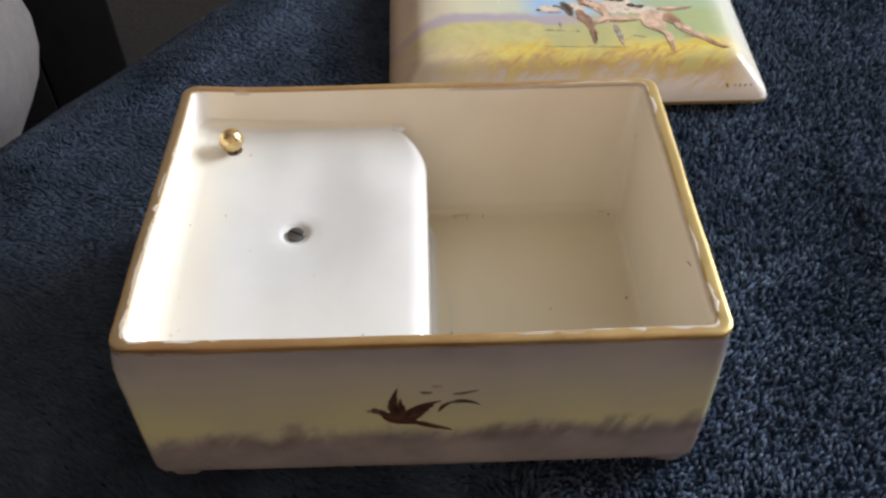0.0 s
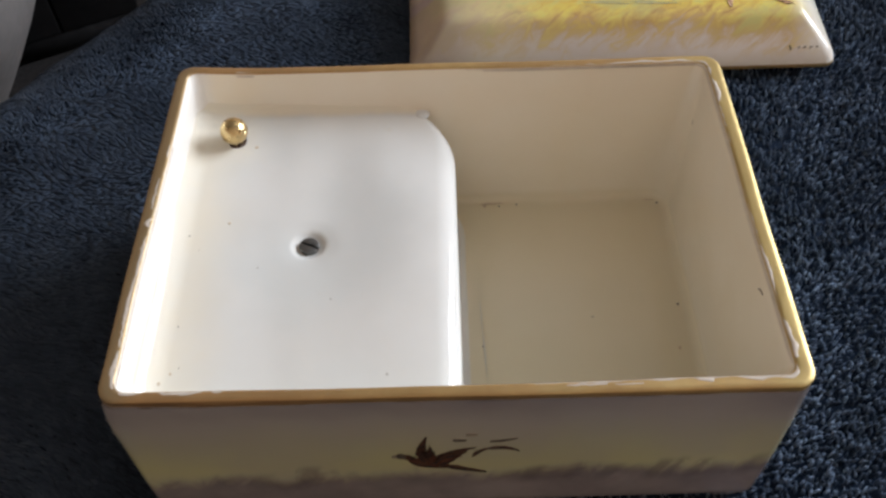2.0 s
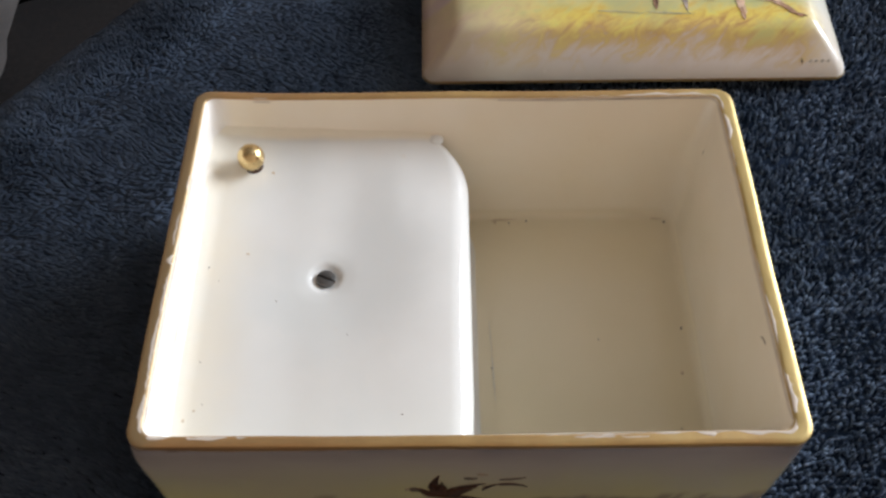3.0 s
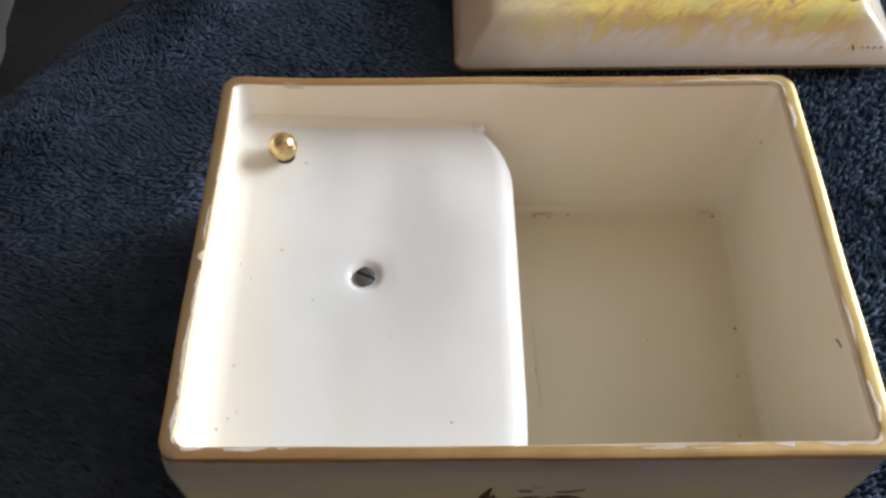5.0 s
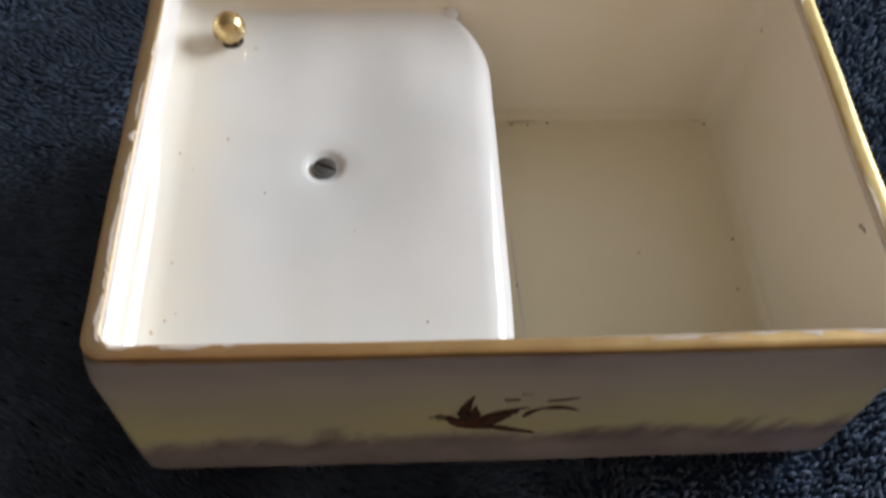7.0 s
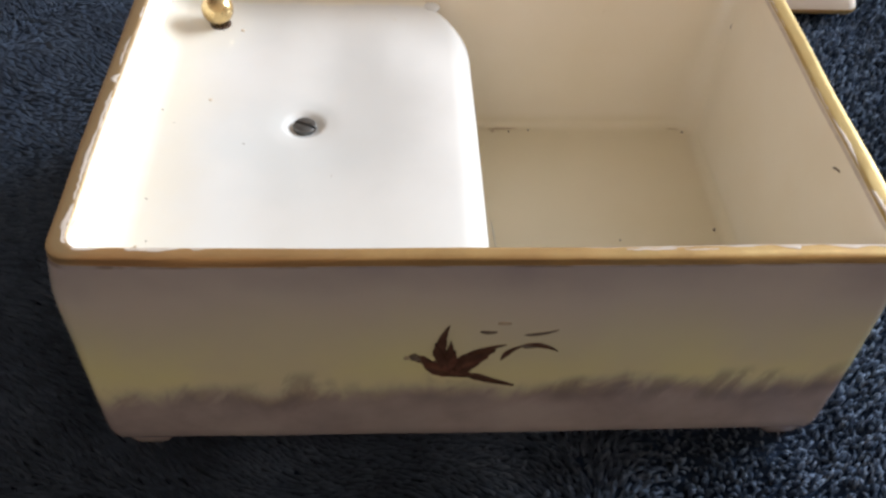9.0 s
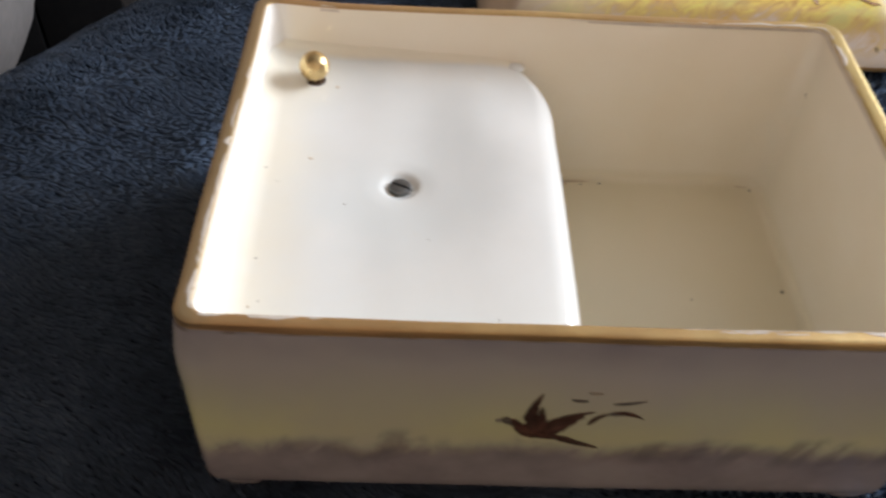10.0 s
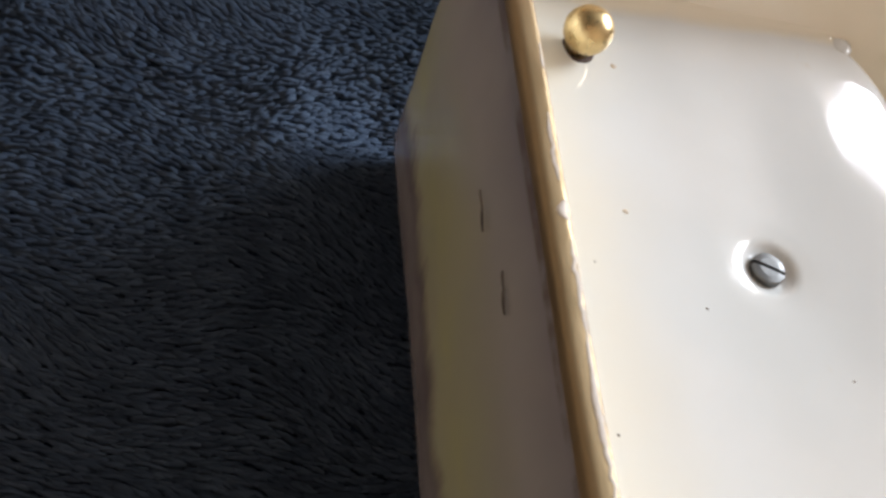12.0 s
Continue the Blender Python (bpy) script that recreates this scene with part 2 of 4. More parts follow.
# one glaze in two tones: cream for shaded walls, white for the lit shelf
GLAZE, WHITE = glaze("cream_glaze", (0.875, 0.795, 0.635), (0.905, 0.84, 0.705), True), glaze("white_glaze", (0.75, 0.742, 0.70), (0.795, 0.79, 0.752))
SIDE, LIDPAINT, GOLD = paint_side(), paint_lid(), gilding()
BARE = plain("bare_biscuit", (0.63, 0.56, 0.475), 0.55, vary=0.1, scale=400)
BRASS = plain("polished_brass", (0.66, 0.50, 0.25), 0.32, 1.0, 0.12, 500)
STEEL = plain("dull_steel", (0.17, 0.17, 0.165), 0.5, 1.0, 0.15, 600)
DARKGAP = plain("dark_hole", (0.07, 0.04, 0.025), 0.8, scale=300)
SPECK = plain("iron_speck", (0.23, 0.19, 0.145), 0.5, scale=900)
STAIN = plain("brown_stain", (0.61, 0.50, 0.355), 0.4, scale=700)
MARK_DARK = plain("umber_enamel", (0.072, 0.040, 0.028), 0.2, vary=0.4, scale=300)
MARK_RED = plain("russet_enamel", (0.105, 0.050, 0.035), 0.2, vary=0.4, scale=300)
MARK_GREY = plain("slate_enamel", (0.12, 0.105, 0.09), 0.2, vary=0.3, scale=300)
MARK_TAN = plain("tan_enamel", (0.43, 0.26, 0.165), 0.2, vary=0.4, scale=280)
MARK_MOTTLE = plain("mottled_grey_enamel", (0.36, 0.31, 0.27), 0.2, vary=0.6, scale=420)
MARK_BROWN = plain("brown_enamel", (0.30, 0.18, 0.12), 0.2, vary=0.3, scale=260)
MARK_FAINT = plain("faint_grey_enamel", (0.33, 0.30, 0.24), 0.2, vary=0.2, scale=300)
MARK_HAZE = plain("dull_olive_enamel", (0.46, 0.42, 0.24), 0.2, vary=0.3, scale=300)
MARK_PINK = plain("pale_flesh_enamel", (0.64, 0.46, 0.33), 0.2, vary=0.35, scale=300)
MARK_CREAM = plain("cream_enamel", (0.70, 0.60, 0.48), 0.2, vary=0.3, scale=240)
CLOTH, PILE = plain("navy_towel_ground", (0.018, 0.029, 0.052), 0.95, vary=0.3, scale=300), pile_cloth("navy_towel_pile", 0.08)
CLOTH.node_tree.nodes["Principled BSDF"].inputs["Specular IOR Level"].default_value = 0.03
# tones of the unseen walls and ceiling, set to steer the bounce light
WALLPAINT = plain("warm_wall_paint", (0.70, 0.535, 0.405), 0.8, vary=0.06, scale=4)
DARKWALL = plain("low_bounce_wall", (0.50, 0.39, 0.295), 0.8, vary=0.06, scale=4)
CEILPAINT = plain("low_bounce_ceiling", (0.27, 0.24, 0.205), 0.85, vary=0.04, scale=4)
CARPET = plain("dark_brown_carpet", (0.0100, 0.0078, 0.0072), 0.95, vary=0.35, scale=90)
BLACK = plain("black_stained_wood", (0.006, 0.0055, 0.0055), 0.8, vary=0.2, scale=30)
BLACK.node_tree.nodes["Principled BSDF"].inputs["Specular IOR Level"].default_value = 0.1
PALE = plain("pale_grey_fabric", (0.175, 0.160, 0.150), 0.9, vary=0.08, scale=60)
WOOD = plain("bench_wood", (0.20, 0.12, 0.06), 0.5, vary=0.3, scale=20)
FRAME = plain("white_window_paint", (0.80, 0.79, 0.76), 0.4, vary=0.04, scale=20)

# ---- mesh helpers ----


def mesh_ob(name, verts, faces, mat, parent=None, label="", smooth=True):
    me = bpy.data.meshes.new(name)
    me.from_pydata([tuple(v) for v in verts], [], [tuple(f) for f in faces])
    bm = bmesh.new()
    bm.from_mesh(me)
    bmesh.ops.recalc_face_normals(bm, faces=bm.faces)
    bm.to_mesh(me)
    bm.free()
    me.polygons.foreach_set("use_smooth", [smooth] * len(me.polygons))
    me.materials.append(mat)
    ob = new(name, me)
    ob.parent = parent
    if label:
        tagged(ob, label)
    return ob


def part(name, bm, mat, parent, label="", smooth=True):
    me = bpy.data.meshes.new(name)
    bmesh.ops.recalc_face_normals(bm, faces=bm.faces)
    bm.to_mesh(me)
    bm.free()
    me.polygons.foreach_set("use_smooth", [smooth] * len(me.polygons))
    me.materials.append(mat)
    ob = new(name, me)
    ob.parent = parent
    if label:
        tagged(ob, label)
    return ob


def thing(name, m, label, category, group="", kind=""):
    ob = new(name)
    ob.empty_display_size = 0.02
    ob.matrix_world = m
    return tagged(ob, label, category, group, kind)


def block(x0, x1, y0, y1, z0, z1, bevel=0.0, segments=3):
    bm = bmesh.new()
    bmesh.ops.create_cube(bm, size=1.0, matrix=Matrix.Translation(((x0 + x1) / 2, (y0 + y1) / 2, (z0 + z1) / 2)) @ Matrix.Diagonal((x1 - x0, y1 - y0, z1 - z0, 1)))
    if bevel:
        bmesh.ops.bevel(bm, geom=bm.edges[:], offset=bevel, segments=segments, profile=0.5, affect="EDGES")
    return bm


def ring(hx, hy, r, z, side=24, corner=10):
    """A rounded rectangle, counter-clockwise, with the same count of points whatever its size."""
    pts = []
    for cx, cy, a0 in ((hx - r, hy - r, 0), (-hx + r, hy - r, 90), (-hx + r, -hy + r, 180), (hx - r, -hy + r, 270)):
        for i in range(corner):
            a = radians(a0 + 90 * i / (corner - 1))
            pts.append((cx + r * math.cos(a), cy + r * math.sin(a)))
        nx, ny = ((-hx + r, hy), (-hx, -hy + r), (hx - r, -hy), (hx, hy - r))[a0 // 90]
        px, py = pts[-1]
        for i in range(1, side):
            t = i / side
            pts.append((px + (nx - px) * t, py + (ny - py) * t))
    return [(x, y, z) for x, y in pts]


def loft(rings, cap_first=True, cap_last=True):
    n = len(rings[0])
    verts = [p for r in rings for p in r]
    faces = []
    for k in range(len(rings) - 1):
        for i in range(n):
            j = (i + 1) % n
            faces.append((k * n + i, k * n + j, (k + 1) * n + j, (k + 1) * n + i))
    if cap_first:
        faces.append(tuple(range(n)))
    if cap_last:
        faces.append(tuple(range((len(rings) - 1) * n, len(rings) * n)))
    return verts, faces


def wavy(points, amount, scale, seed):
    return [(x + amount * noise.noise((x * scale, y * scale, seed)), y + amount * noise.noise((x * scale, y * scale, seed + 7)),
             z + 0.6 * amount * noise.noise((x * scale, y * scale, seed + 13))) for x, y, z in points]


def smooth(a, b, v):
    t = max(0.0, min(1.0, (v - a) / (b - a)))
    return t * t * (3 - 2 * t)


def lathe(profile, n=32):
    """A solid turned round z from (radius, z) pairs, bottom to top."""
    verts, faces = [], []
    for r, z in profile:
        verts += [(r * math.cos(2 * math.pi * i / n), r * math.sin(2 * math.pi * i / n), z) for i in range(n)]
    for k in range(len(profile) - 1):
        for i in range(n):
            j = (i + 1) % n
            faces.append((k * n + i, k * n + j, (k + 1) * n + j, (k + 1) * n + i))
    faces += [tuple(range(n)), tuple(range((len(profile) - 1) * n, len(profile) * n))]
    return verts, faces


def brush(p, q, width, bend=0.0, head=0.35, n=14, ragged=0.12, seed=0, blunt=0.6):
    """A tapered brush stroke from p to q in a plane, as outline points: widest at `head` of its length."""
    rng = random.Random(seed)
    p, q = Vector(p), Vector(q)
    along = q - p
    across = Vector((-along.y, along.x)).normalized()
    left, right = [], []
    for i in range(n + 1):
        t = i / n
        w = width / 2 * min(1.0, (t / head) ** blunt if t < head else ((1 - t) / (1 - head)) ** (blunt + 0.15))
        c = p + along * t + across * bend * 4 * t * (1 - t)
        left.append(c + across * w * (1 + ragged * rng.uniform(-1, 1)))
        right.append(c - across * w * (1 + ragged * rng.uniform(-1, 1)))
    return left + right[::-1]


def painted(name, outline, place, mat, parent, label="", thick=0.00012):
    """A thin raised enamel stroke: place() takes the outline's two coordinates and a lift to a point on the surface."""
    n = len(outline)
    half = n // 2
    verts = [place(a, b, thick) for a, b in outline] + [place(a, b, -thick) for a, b in outline]
    faces = [(i, i + 1, n - 2 - i, n - 1 - i) for i in range(half - 1)]
    faces += [(i, (i + 1) % n, n + (i + 1) % n, n + i) for i in range(n)]
    return mesh_ob(name, verts, faces, mat, parent, label, smooth=False)


# ---- the room ----
FLOOR_Z, X0, X1, Y0, Y1, TOP = -0.60, -1.6, WIN_X, -0.9, 2.4, 1.95


def setting(name, bm, mat, label, category):
    ob = part(name, bm, mat, None, label, smooth=False)
    return tagged(ob, "", category, kind="structure")


setting("floor", block(X0, X1, Y0, Y1, FLOOR_Z - 0.1, FLOOR_Z), CARPET, "dark brown carpeted floor in shadow", "floor")
# ceiling and walls stay out of view; added to shape the bounce light
setting("ceiling", block(X0, X1, Y0, Y1, TOP, TOP + 0.1), CEILPAINT, "unseen brown-grey ceiling, dimmed to cut bounce light", "ceiling")
setting("wall_west", block(X0 - 0.12, X0, Y0 - 0.12, Y1 + 0.12, FLOOR_Z - 0.1, TOP + 0.1), DARKWALL, "unseen brown wall, darkened to cut bounce light", "wall")
setting("wall_south", block(X0, X1, Y0 - 0.12, Y0, FLOOR_Z - 0.1, TOP + 0.1), WALLPAINT, "unseen warm beige wall giving bounce light", "wall")
setting("wall_north", block(X0, X1, Y1, Y1 + 0.12, FLOOR_Z - 0.1, TOP + 0.1), WALLPAINT, "unseen warm beige wall giving bounce light", "wall")


def window_wall():
    a, b, c, d = WIN_Y - WIN_W / 2, WIN_Y + WIN_W / 2, WIN_Z - WIN_H / 2, WIN_Z + WIN_H / 2
    bm = bmesh.new()
    for box in ((Y0 - 0.12, a, FLOOR_Z - 0.1, TOP + 0.1), (b, Y1 + 0.12, FLOOR_Z - 0.1, TOP + 0.1), (a, b, FLOOR_Z - 0.1, c), (a, b, d, TOP + 0.1)):
        piece = block(X1, X1 + 0.12, *box)
        me = bpy.data.meshes.new("wall_piece")
        piece.to_mesh(me)
        piece.free()
        bm.from_mesh(me)
        bpy.data.meshes.remove(me)
    setting("wall_east", bm, WALLPAINT, "beige painted wall with a window opening", "wall")
    win = thing("window_1", pose(X1 + 0.08, WIN_Y, WIN_Z), "white painted window letting in daylight", "window", kind="structure")
    w, h = WIN_W / 2, WIN_H / 2
    part("stile", block(-0.02, 0.02, -w, -w + 0.03, -h, h, 0.004), FRAME, win)
    part("stile", block(-0.02, 0.02, w - 0.03, w, -h, h, 0.004), FRAME, win)
    part("rail", block(-0.02, 0.02, -w + 0.03, w - 0.03, h - 0.03, h, 0.004), FRAME, win)
    part("rail", block(-0.02, 0.02, -w + 0.03, w - 0.03, -h, -h + 0.03, 0.004), FRAME, win)


window_wall()

# ---- the towel on its bench ----
EDGE_P, EDGE_D, EDGE_N = Vector((-0.127, 0.150)), Vector((0.626, 0.780)), Vector((-0.780, 0.626))
EDGE_IN, EDGE_R = 0.044, 0.072
NUB = 0.0019
BOX_HX, BOX_HY = 0.0714, 0.0489
LID_C, LID_HX, LID_HY, LID_TILT = (0.0592, 0.0952, 0.0141), 0.0712, 0.0488, 4.0


def out_of(x, y, cx, cy, hx, hy):
    """How far (x, y) lies outside a rectangle; negative inside."""
    dx, dy = abs(x - cx) - hx, abs(y - cy) - hy
    return math.hypot(max(dx, 0), max(dy, 0)) + min(max(dx, dy), 0)


def towel_top(x, y):
    z = 0.0068 + 0.045 * y
    z += 0.0016 * noise.noise((x * 14, y * 14, 3.1)) + 0.0009 * noise.noise((x * 33, y * 33, 8.7))
    d = out_of(x, y, 0, 0, BOX_HX, BOX_HY)
    z = 0.0026 + (z - 0.0026) * smooth(-0.004, 0.022, d)
    d = out_of(x, y, LID_C[0], LID_C[1] + LID_HY, LID_HX, LID_HY)
    low = min(z, 0.0092 + 0.07 * (y - LID_C[1]))
    return low + (z - low) * smooth(-0.006, 0.012, d)


def towel_point(s, u):
    """s: along the bench edge; u: inwards negative, and past 0 over the edge and down."""
    bow = 0.10 * (s - 0.02) ** 2
    if u <= 0:
        p = EDGE_P + EDGE_D * s + EDGE_N * (u - EDGE_IN - bow)
        return Vector((p.x, p.y, towel_top(p.x, p.y))), Vector((0, 0, 1))
    p = EDGE_P + EDGE_D * s + EDGE_N * (-EDGE_IN - bow)
    z = towel_top(p.x, p.y)
    a = min(u / EDGE_R, math.pi / 2)
    more = max(0.0, u - EDGE_R * math.pi / 2)
    fold = 0.010 * noise.noise((s * 9, 1.7, 0)) * smooth(0.03, 0.2, more)
    out, down = EDGE_R * math.sin(a) + fold, EDGE_R * (1 - math.cos(a)) + more
    q = p + EDGE_N * out
    nrm = Vector((EDGE_N.x * math.sin(a), EDGE_N.y * math.sin(a), math.cos(a)))
    return Vector((q.x, q.y, z - down)), nrm


def towel():
    root = thing("towel", pose(0, 0, 0), "navy blue plush towel spread over a bench", "towel")
    svals = [-0.55 + 0.0072 * i for i in range(154)]
    uvals = [-0.62 + 0.0072 * i for i in range(87)] + [0.0072 * i for i in range(1, 56)]
    n, m = len(svals), len(uvals)
    tops, lows = [], []
    for s in svals:
        for u in uvals:
            p, nr = towel_point(s, u)
            tops.append(p - nr * 0.0007)
            lows.append(p - nr * 0.0026)
    faces = []
    for i in range(n - 1):
        for j in range(m - 1):
            a, b, c, d = i * m + j, i * m + j + 1, (i + 1) * m + j + 1, (i + 1) * m + j
            faces.append((a, b, c, d))
            faces.append((d + n * m, c + n * m, b + n * m, a + n * m))
    rim = [i * m for i in range(n)] + [(n - 1) * m + j for j in range(1, m)] + [i * m + m - 1 for i in range(n - 2, -1, -1)] + [j for j in range(m - 2, 0, -1)]
    for a, b in zip(rim, rim[1:] + rim[:1]):
        faces.append((a, b, b + n * m, a + n * m))
    mesh_ob("ground_weave", tops + lows, faces, CLOTH, root, "dense navy blue backing cloth")

    # the nap: soft yarn ends, combed flat at one end of the towel and standing in curly nubs at the other
    rng = random.Random(5)
    step = 0.00100
    verts, tris = [], []
    s = -0.30
    while s < 0.34:
        u = -0.44
        while u < 0.10:
            ss, uu = s + rng.uniform(-0.6, 0.6) * step, u + rng.uniform(-0.6, 0.6) * step
            u += step
            p, nr = towel_point(ss, uu)
            if not (-0.26 < p.x < 0.25 and -0.13 < p.y < 0.26):
                continue
            near = out_of(p.x, p.y, 0, 0, BOX_HX, BOX_HY)
            if near < -0.007 or out_of(p.x, p.y, LID_C[0], LID_C[1] + LID_HY, LID_HX, LID_HY) < -0.004:
                continue
            wild = smooth(0.0, 0.06, p.x)
            comb = 1 - wild
            sweep = noise.noise((p.x * 26, p.y * 26, 5.5))
            # stroked another way and standing where the towel bends over the bench's edge
            rubbed = smooth(-0.012, 0.012, uu + 0.012 * noise.noise((p.x * 30, p.y * 30, 6.1)))
            turn = comb * (3.0 + 1.7 * rubbed + 0.9 * noise.noise((p.x * 40, p.y * 60, 1.5))) + wild * 5.0 * sweep + rng.uniform(-0.22, 0.22) * (1 + 5.0 * wild)
            lean = Vector((math.cos(turn), math.sin(turn), 0))
            # yarn ends gather into nubs
            cell = Vector((math.floor(p.x / NUB), math.floor(p.y / NUB), 0))
            tuft = noise.cell_vector(cell + Vector((0.5, 0.5, 0.5)))
            hub = Vector(((cell.x + 0.2 + 0.6 * tuft.x) * NUB, (cell.y + 0.2 + 0.6 * tuft.y) * NUB, p.z)) - p
            lean = (lean - nr * lean.dot(nr)).normalized()
            ripple = noise.noise((p.x * 150, p.y * 380 + 40 * p.x, p.z * 300)) * comb + noise.noise((p.x * 420, p.y * 420, 7.0)) * wild
            ripple += 0.5 * noise.noise((p.x * 60, p.y * 75, 2.2))
            h = (0.0008 + 0.0013 * wild + (0.0003 + 0.0008 * wild) * ripple + rng.uniform(-0.00025, 0.00025) * (0.2 + 0.8 * wild)) * (0.7 + 0.3 * smooth(0.0, 0.01, near))
            if wild > 0.3 and ripple < -0.2 and rng.random() < 0.45 * wild:
                continue
            h = max(h * (1 + 0.9 * rubbed * comb), 0.0005)
            reach = rng.uniform(0.0026, 0.0042) * (1 - 0.6 * rubbed) * comb + rng.uniform(0.0006, 0.0018) * (0.7 + 0.9 * abs(sweep)) * wild
            w = rng.uniform(0.00055, 0.00080) * comb + rng.uniform(0.00030, 0.00052) * wild
            if wild > 0.3 and hub.length > 0.0010 and rng.random() < 0.5:
                continue
            if rng.random() < 0.78 * wild:
                lean = (hub + lean * 0.0006).normalized()
                lean = (lean - nr * lean.dot(nr)).normalized()
                reach = 0.75 * hub.length + 0.0003
                h = 0.0011 + 0.0018 * tuft.z + 0.0004 * ripple + rng.uniform(-0.0004, 0.0004)
                h = max(0.0006, h * (0.5 + 0.5 * smooth(0.0, 0.01, near)))
            if near < 0.0:
                h = min(h, 0.0007)
            side = nr.cross(lean)
            crown = (lean * reach + nr * h).normalized().cross(side)
            k = len(verts)
            for t, ww in ((0.0, 0.9), (0.6, 1.0)):
                c = p + nr * (h * math.sin(t * 1.5) - 0.0004) + lean * (reach * t * t)
                if wild < 0.5:
                    verts += [c + crown * w * ww, c + (side * 0.9 - crown * 0.5) * w * ww, c - (side * 0.9 + crown * 0.5) * w * ww]
                else:
                    verts += [c + side * w * ww, c - side * w * 0.6 * ww + lean * w * 0.8 * ww, c - side * w * 0.6 * ww - lean * w * 0.8 * ww]
            verts.append(p + nr * (h * 0.92) + lean * reach * 1.1)
            for i in range(3):
                j = (i + 1) % 3
                tris += [(k + i, k + j, k + 3 + j), (k + i, k + 3 + j, k + 3 + i), (k + 3 + i, k + 3 + j, k + 6)]
        s += step
    me = bpy.data.meshes.new("nap")
    me.vertices.add(len(verts))
    me.vertices.foreach_set("co", np.array([tuple(v) for v in verts], dtype=np.float32).ravel())
    me.loops.add(3 * len(tris))
    me.loops.foreach_set("vertex_index", np.array(tris, dtype=np.int32).ravel())
    me.polygons.add(len(tris))
    me.polygons.foreach_set("loop_start", np.arange(0, 3 * len(tris), 3, dtype=np.int32))
    me.polygons.foreach_set("use_smooth", np.ones(len(tris), dtype=bool))
    me.update(calc_edges=True)
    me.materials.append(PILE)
    ob = new("nap", me)
    ob.parent = root
    tagged(ob, "short leaning navy yarn pile", kind="stuff")


towel()


def bench():
    """The low bench under the towel, out of sight: its corner is cut off along the towel's edge."""
    root = thing("bench", pose(0, 0, FLOOR_Z), "low wooden bench hidden under the navy towel", "bench")
    bm = bmesh.new()
    pts = []
    for s, u in ((-0.5, -0.03), (0.5, -0.03), (0.5, -0.58), (-0.5, -0.58)):
        p = EDGE_P + EDGE_D * s + EDGE_N * (u - EDGE_IN)
        pts.append((p.x, p.y))
    low = [bm.verts.new((x, y, 0.50)) for x, y in pts]
    top = [bm.verts.new((x, y, 0.0022 + 0.045 * y - 0.006 - FLOOR_Z)) for x, y in pts]
    bm.faces.new(low)
    bm.faces.new(top)
    for i in range(4):
        j = (i + 1) % 4
        bm.faces.new((low[i], low[j], top[j], top[i]))
    part("bench_top", bm, WOOD, root, smooth=False)
    for x, y in pts:
        cx, cy = x * 0.86 + 0.14 * sum(p[0] for p in pts) / 4, y * 0.86 + 0.14 * sum(p[1] for p in pts) / 4
        part("leg", block(cx - 0.025, cx + 0.025, cy - 0.025, cy + 0.025, 0, 0.501, 0.004), WOOD, root)


bench()

# ---- dim furniture beyond the towel's edge ----


def dark_cabinet():
    root = thing("cabinet", pose(-0.447, 0.95, FLOOR_Z, 0, 0, 26), "low black cabinet in deep shade on the carpet", "cabinet")
    part("body", block(-0.22, 0.0, -0.028, 0.26, 0.03, 0.62, 0.004), BLACK, root)
    part("plinth", block(-0.217, -0.003, -0.038, 0.25, 0.0, 0.03), BLACK, root)
    part("door", block(-0.109, -0.002, -0.040, -0.029, 0.032, 0.615, 0.003), BLACK, root)
    part("door", block(-0.218, -0.111, -0.040, -0.029, 0.032, 0.615, 0.003), BLACK, root)


def pale_pouffe():
    root = thing("pouffe", pose(-0.694, 0.665, FLOOR_Z), "pale grey fabric pouffe standing on the dark carpet", "pouffe")
    body = [ring(hx, 0.13 - 0.35 * (0.258 - hx), min(0.10, 0.6 * hx), z) for hx, z in ((0.112, 0.0), (0.150, 0.05), (0.168, 0.09), (0.188, 0.12), (0.207, 0.15), (0.225, 0.18), (0.241, 0.21), (0.250, 0.24), (0.253, 0.27), (0.246, 0.315), (0.230, 0.364), (0.208, 0.42))]
    mesh_ob("body", *loft(body), PALE, root)
    cap = [ring(0.204, 0.110, 0.09, 0.4228), ring(0.205, 0.111, 0.09, 0.4368), ring(0.198, 0.112, 0.09, 0.49), ring(0.18, 0.100, 0.08, 0.525), ring(0.12, 0.066, 0.06, 0.539)]
    mesh_ob("cushion", *loft(cap), PALE, root)


dark_cabinet()
pale_pouffe()

# ---- the porcelain box ----
SHELF_Z, FLOOR_IN = 0.0490, 0.0125


def bulge(z):
    return 0.0017 * smooth(0.0600, 0.0480, z) * smooth(-0.004, 0.012, z)


def flare(x, y, z, f=0.0):
    """The front of the rim stands out a little, and its lip widens inwards towards the open compartment."""
    w = smooth(-0.040, -0.0475, y) * smooth(0.0500, 0.0580, z)
    return y - w * (0.00045 - 0.0005 * f * smooth(-0.030, 0.060, x))


def settle(p):
    """The rim was warped in firing: its short side next to the shelf draws in towards the back."""
    x, y, z = p
    w = smooth(-0.045, -0.0712, x) * smooth(0.040, 0.058, z)
    return (x + 0.0013 * smooth(-0.060, 0.045, y) * w, y, z + (0.0006 + 0.0007 * smooth(-0.045, 0.03, y)) * w)


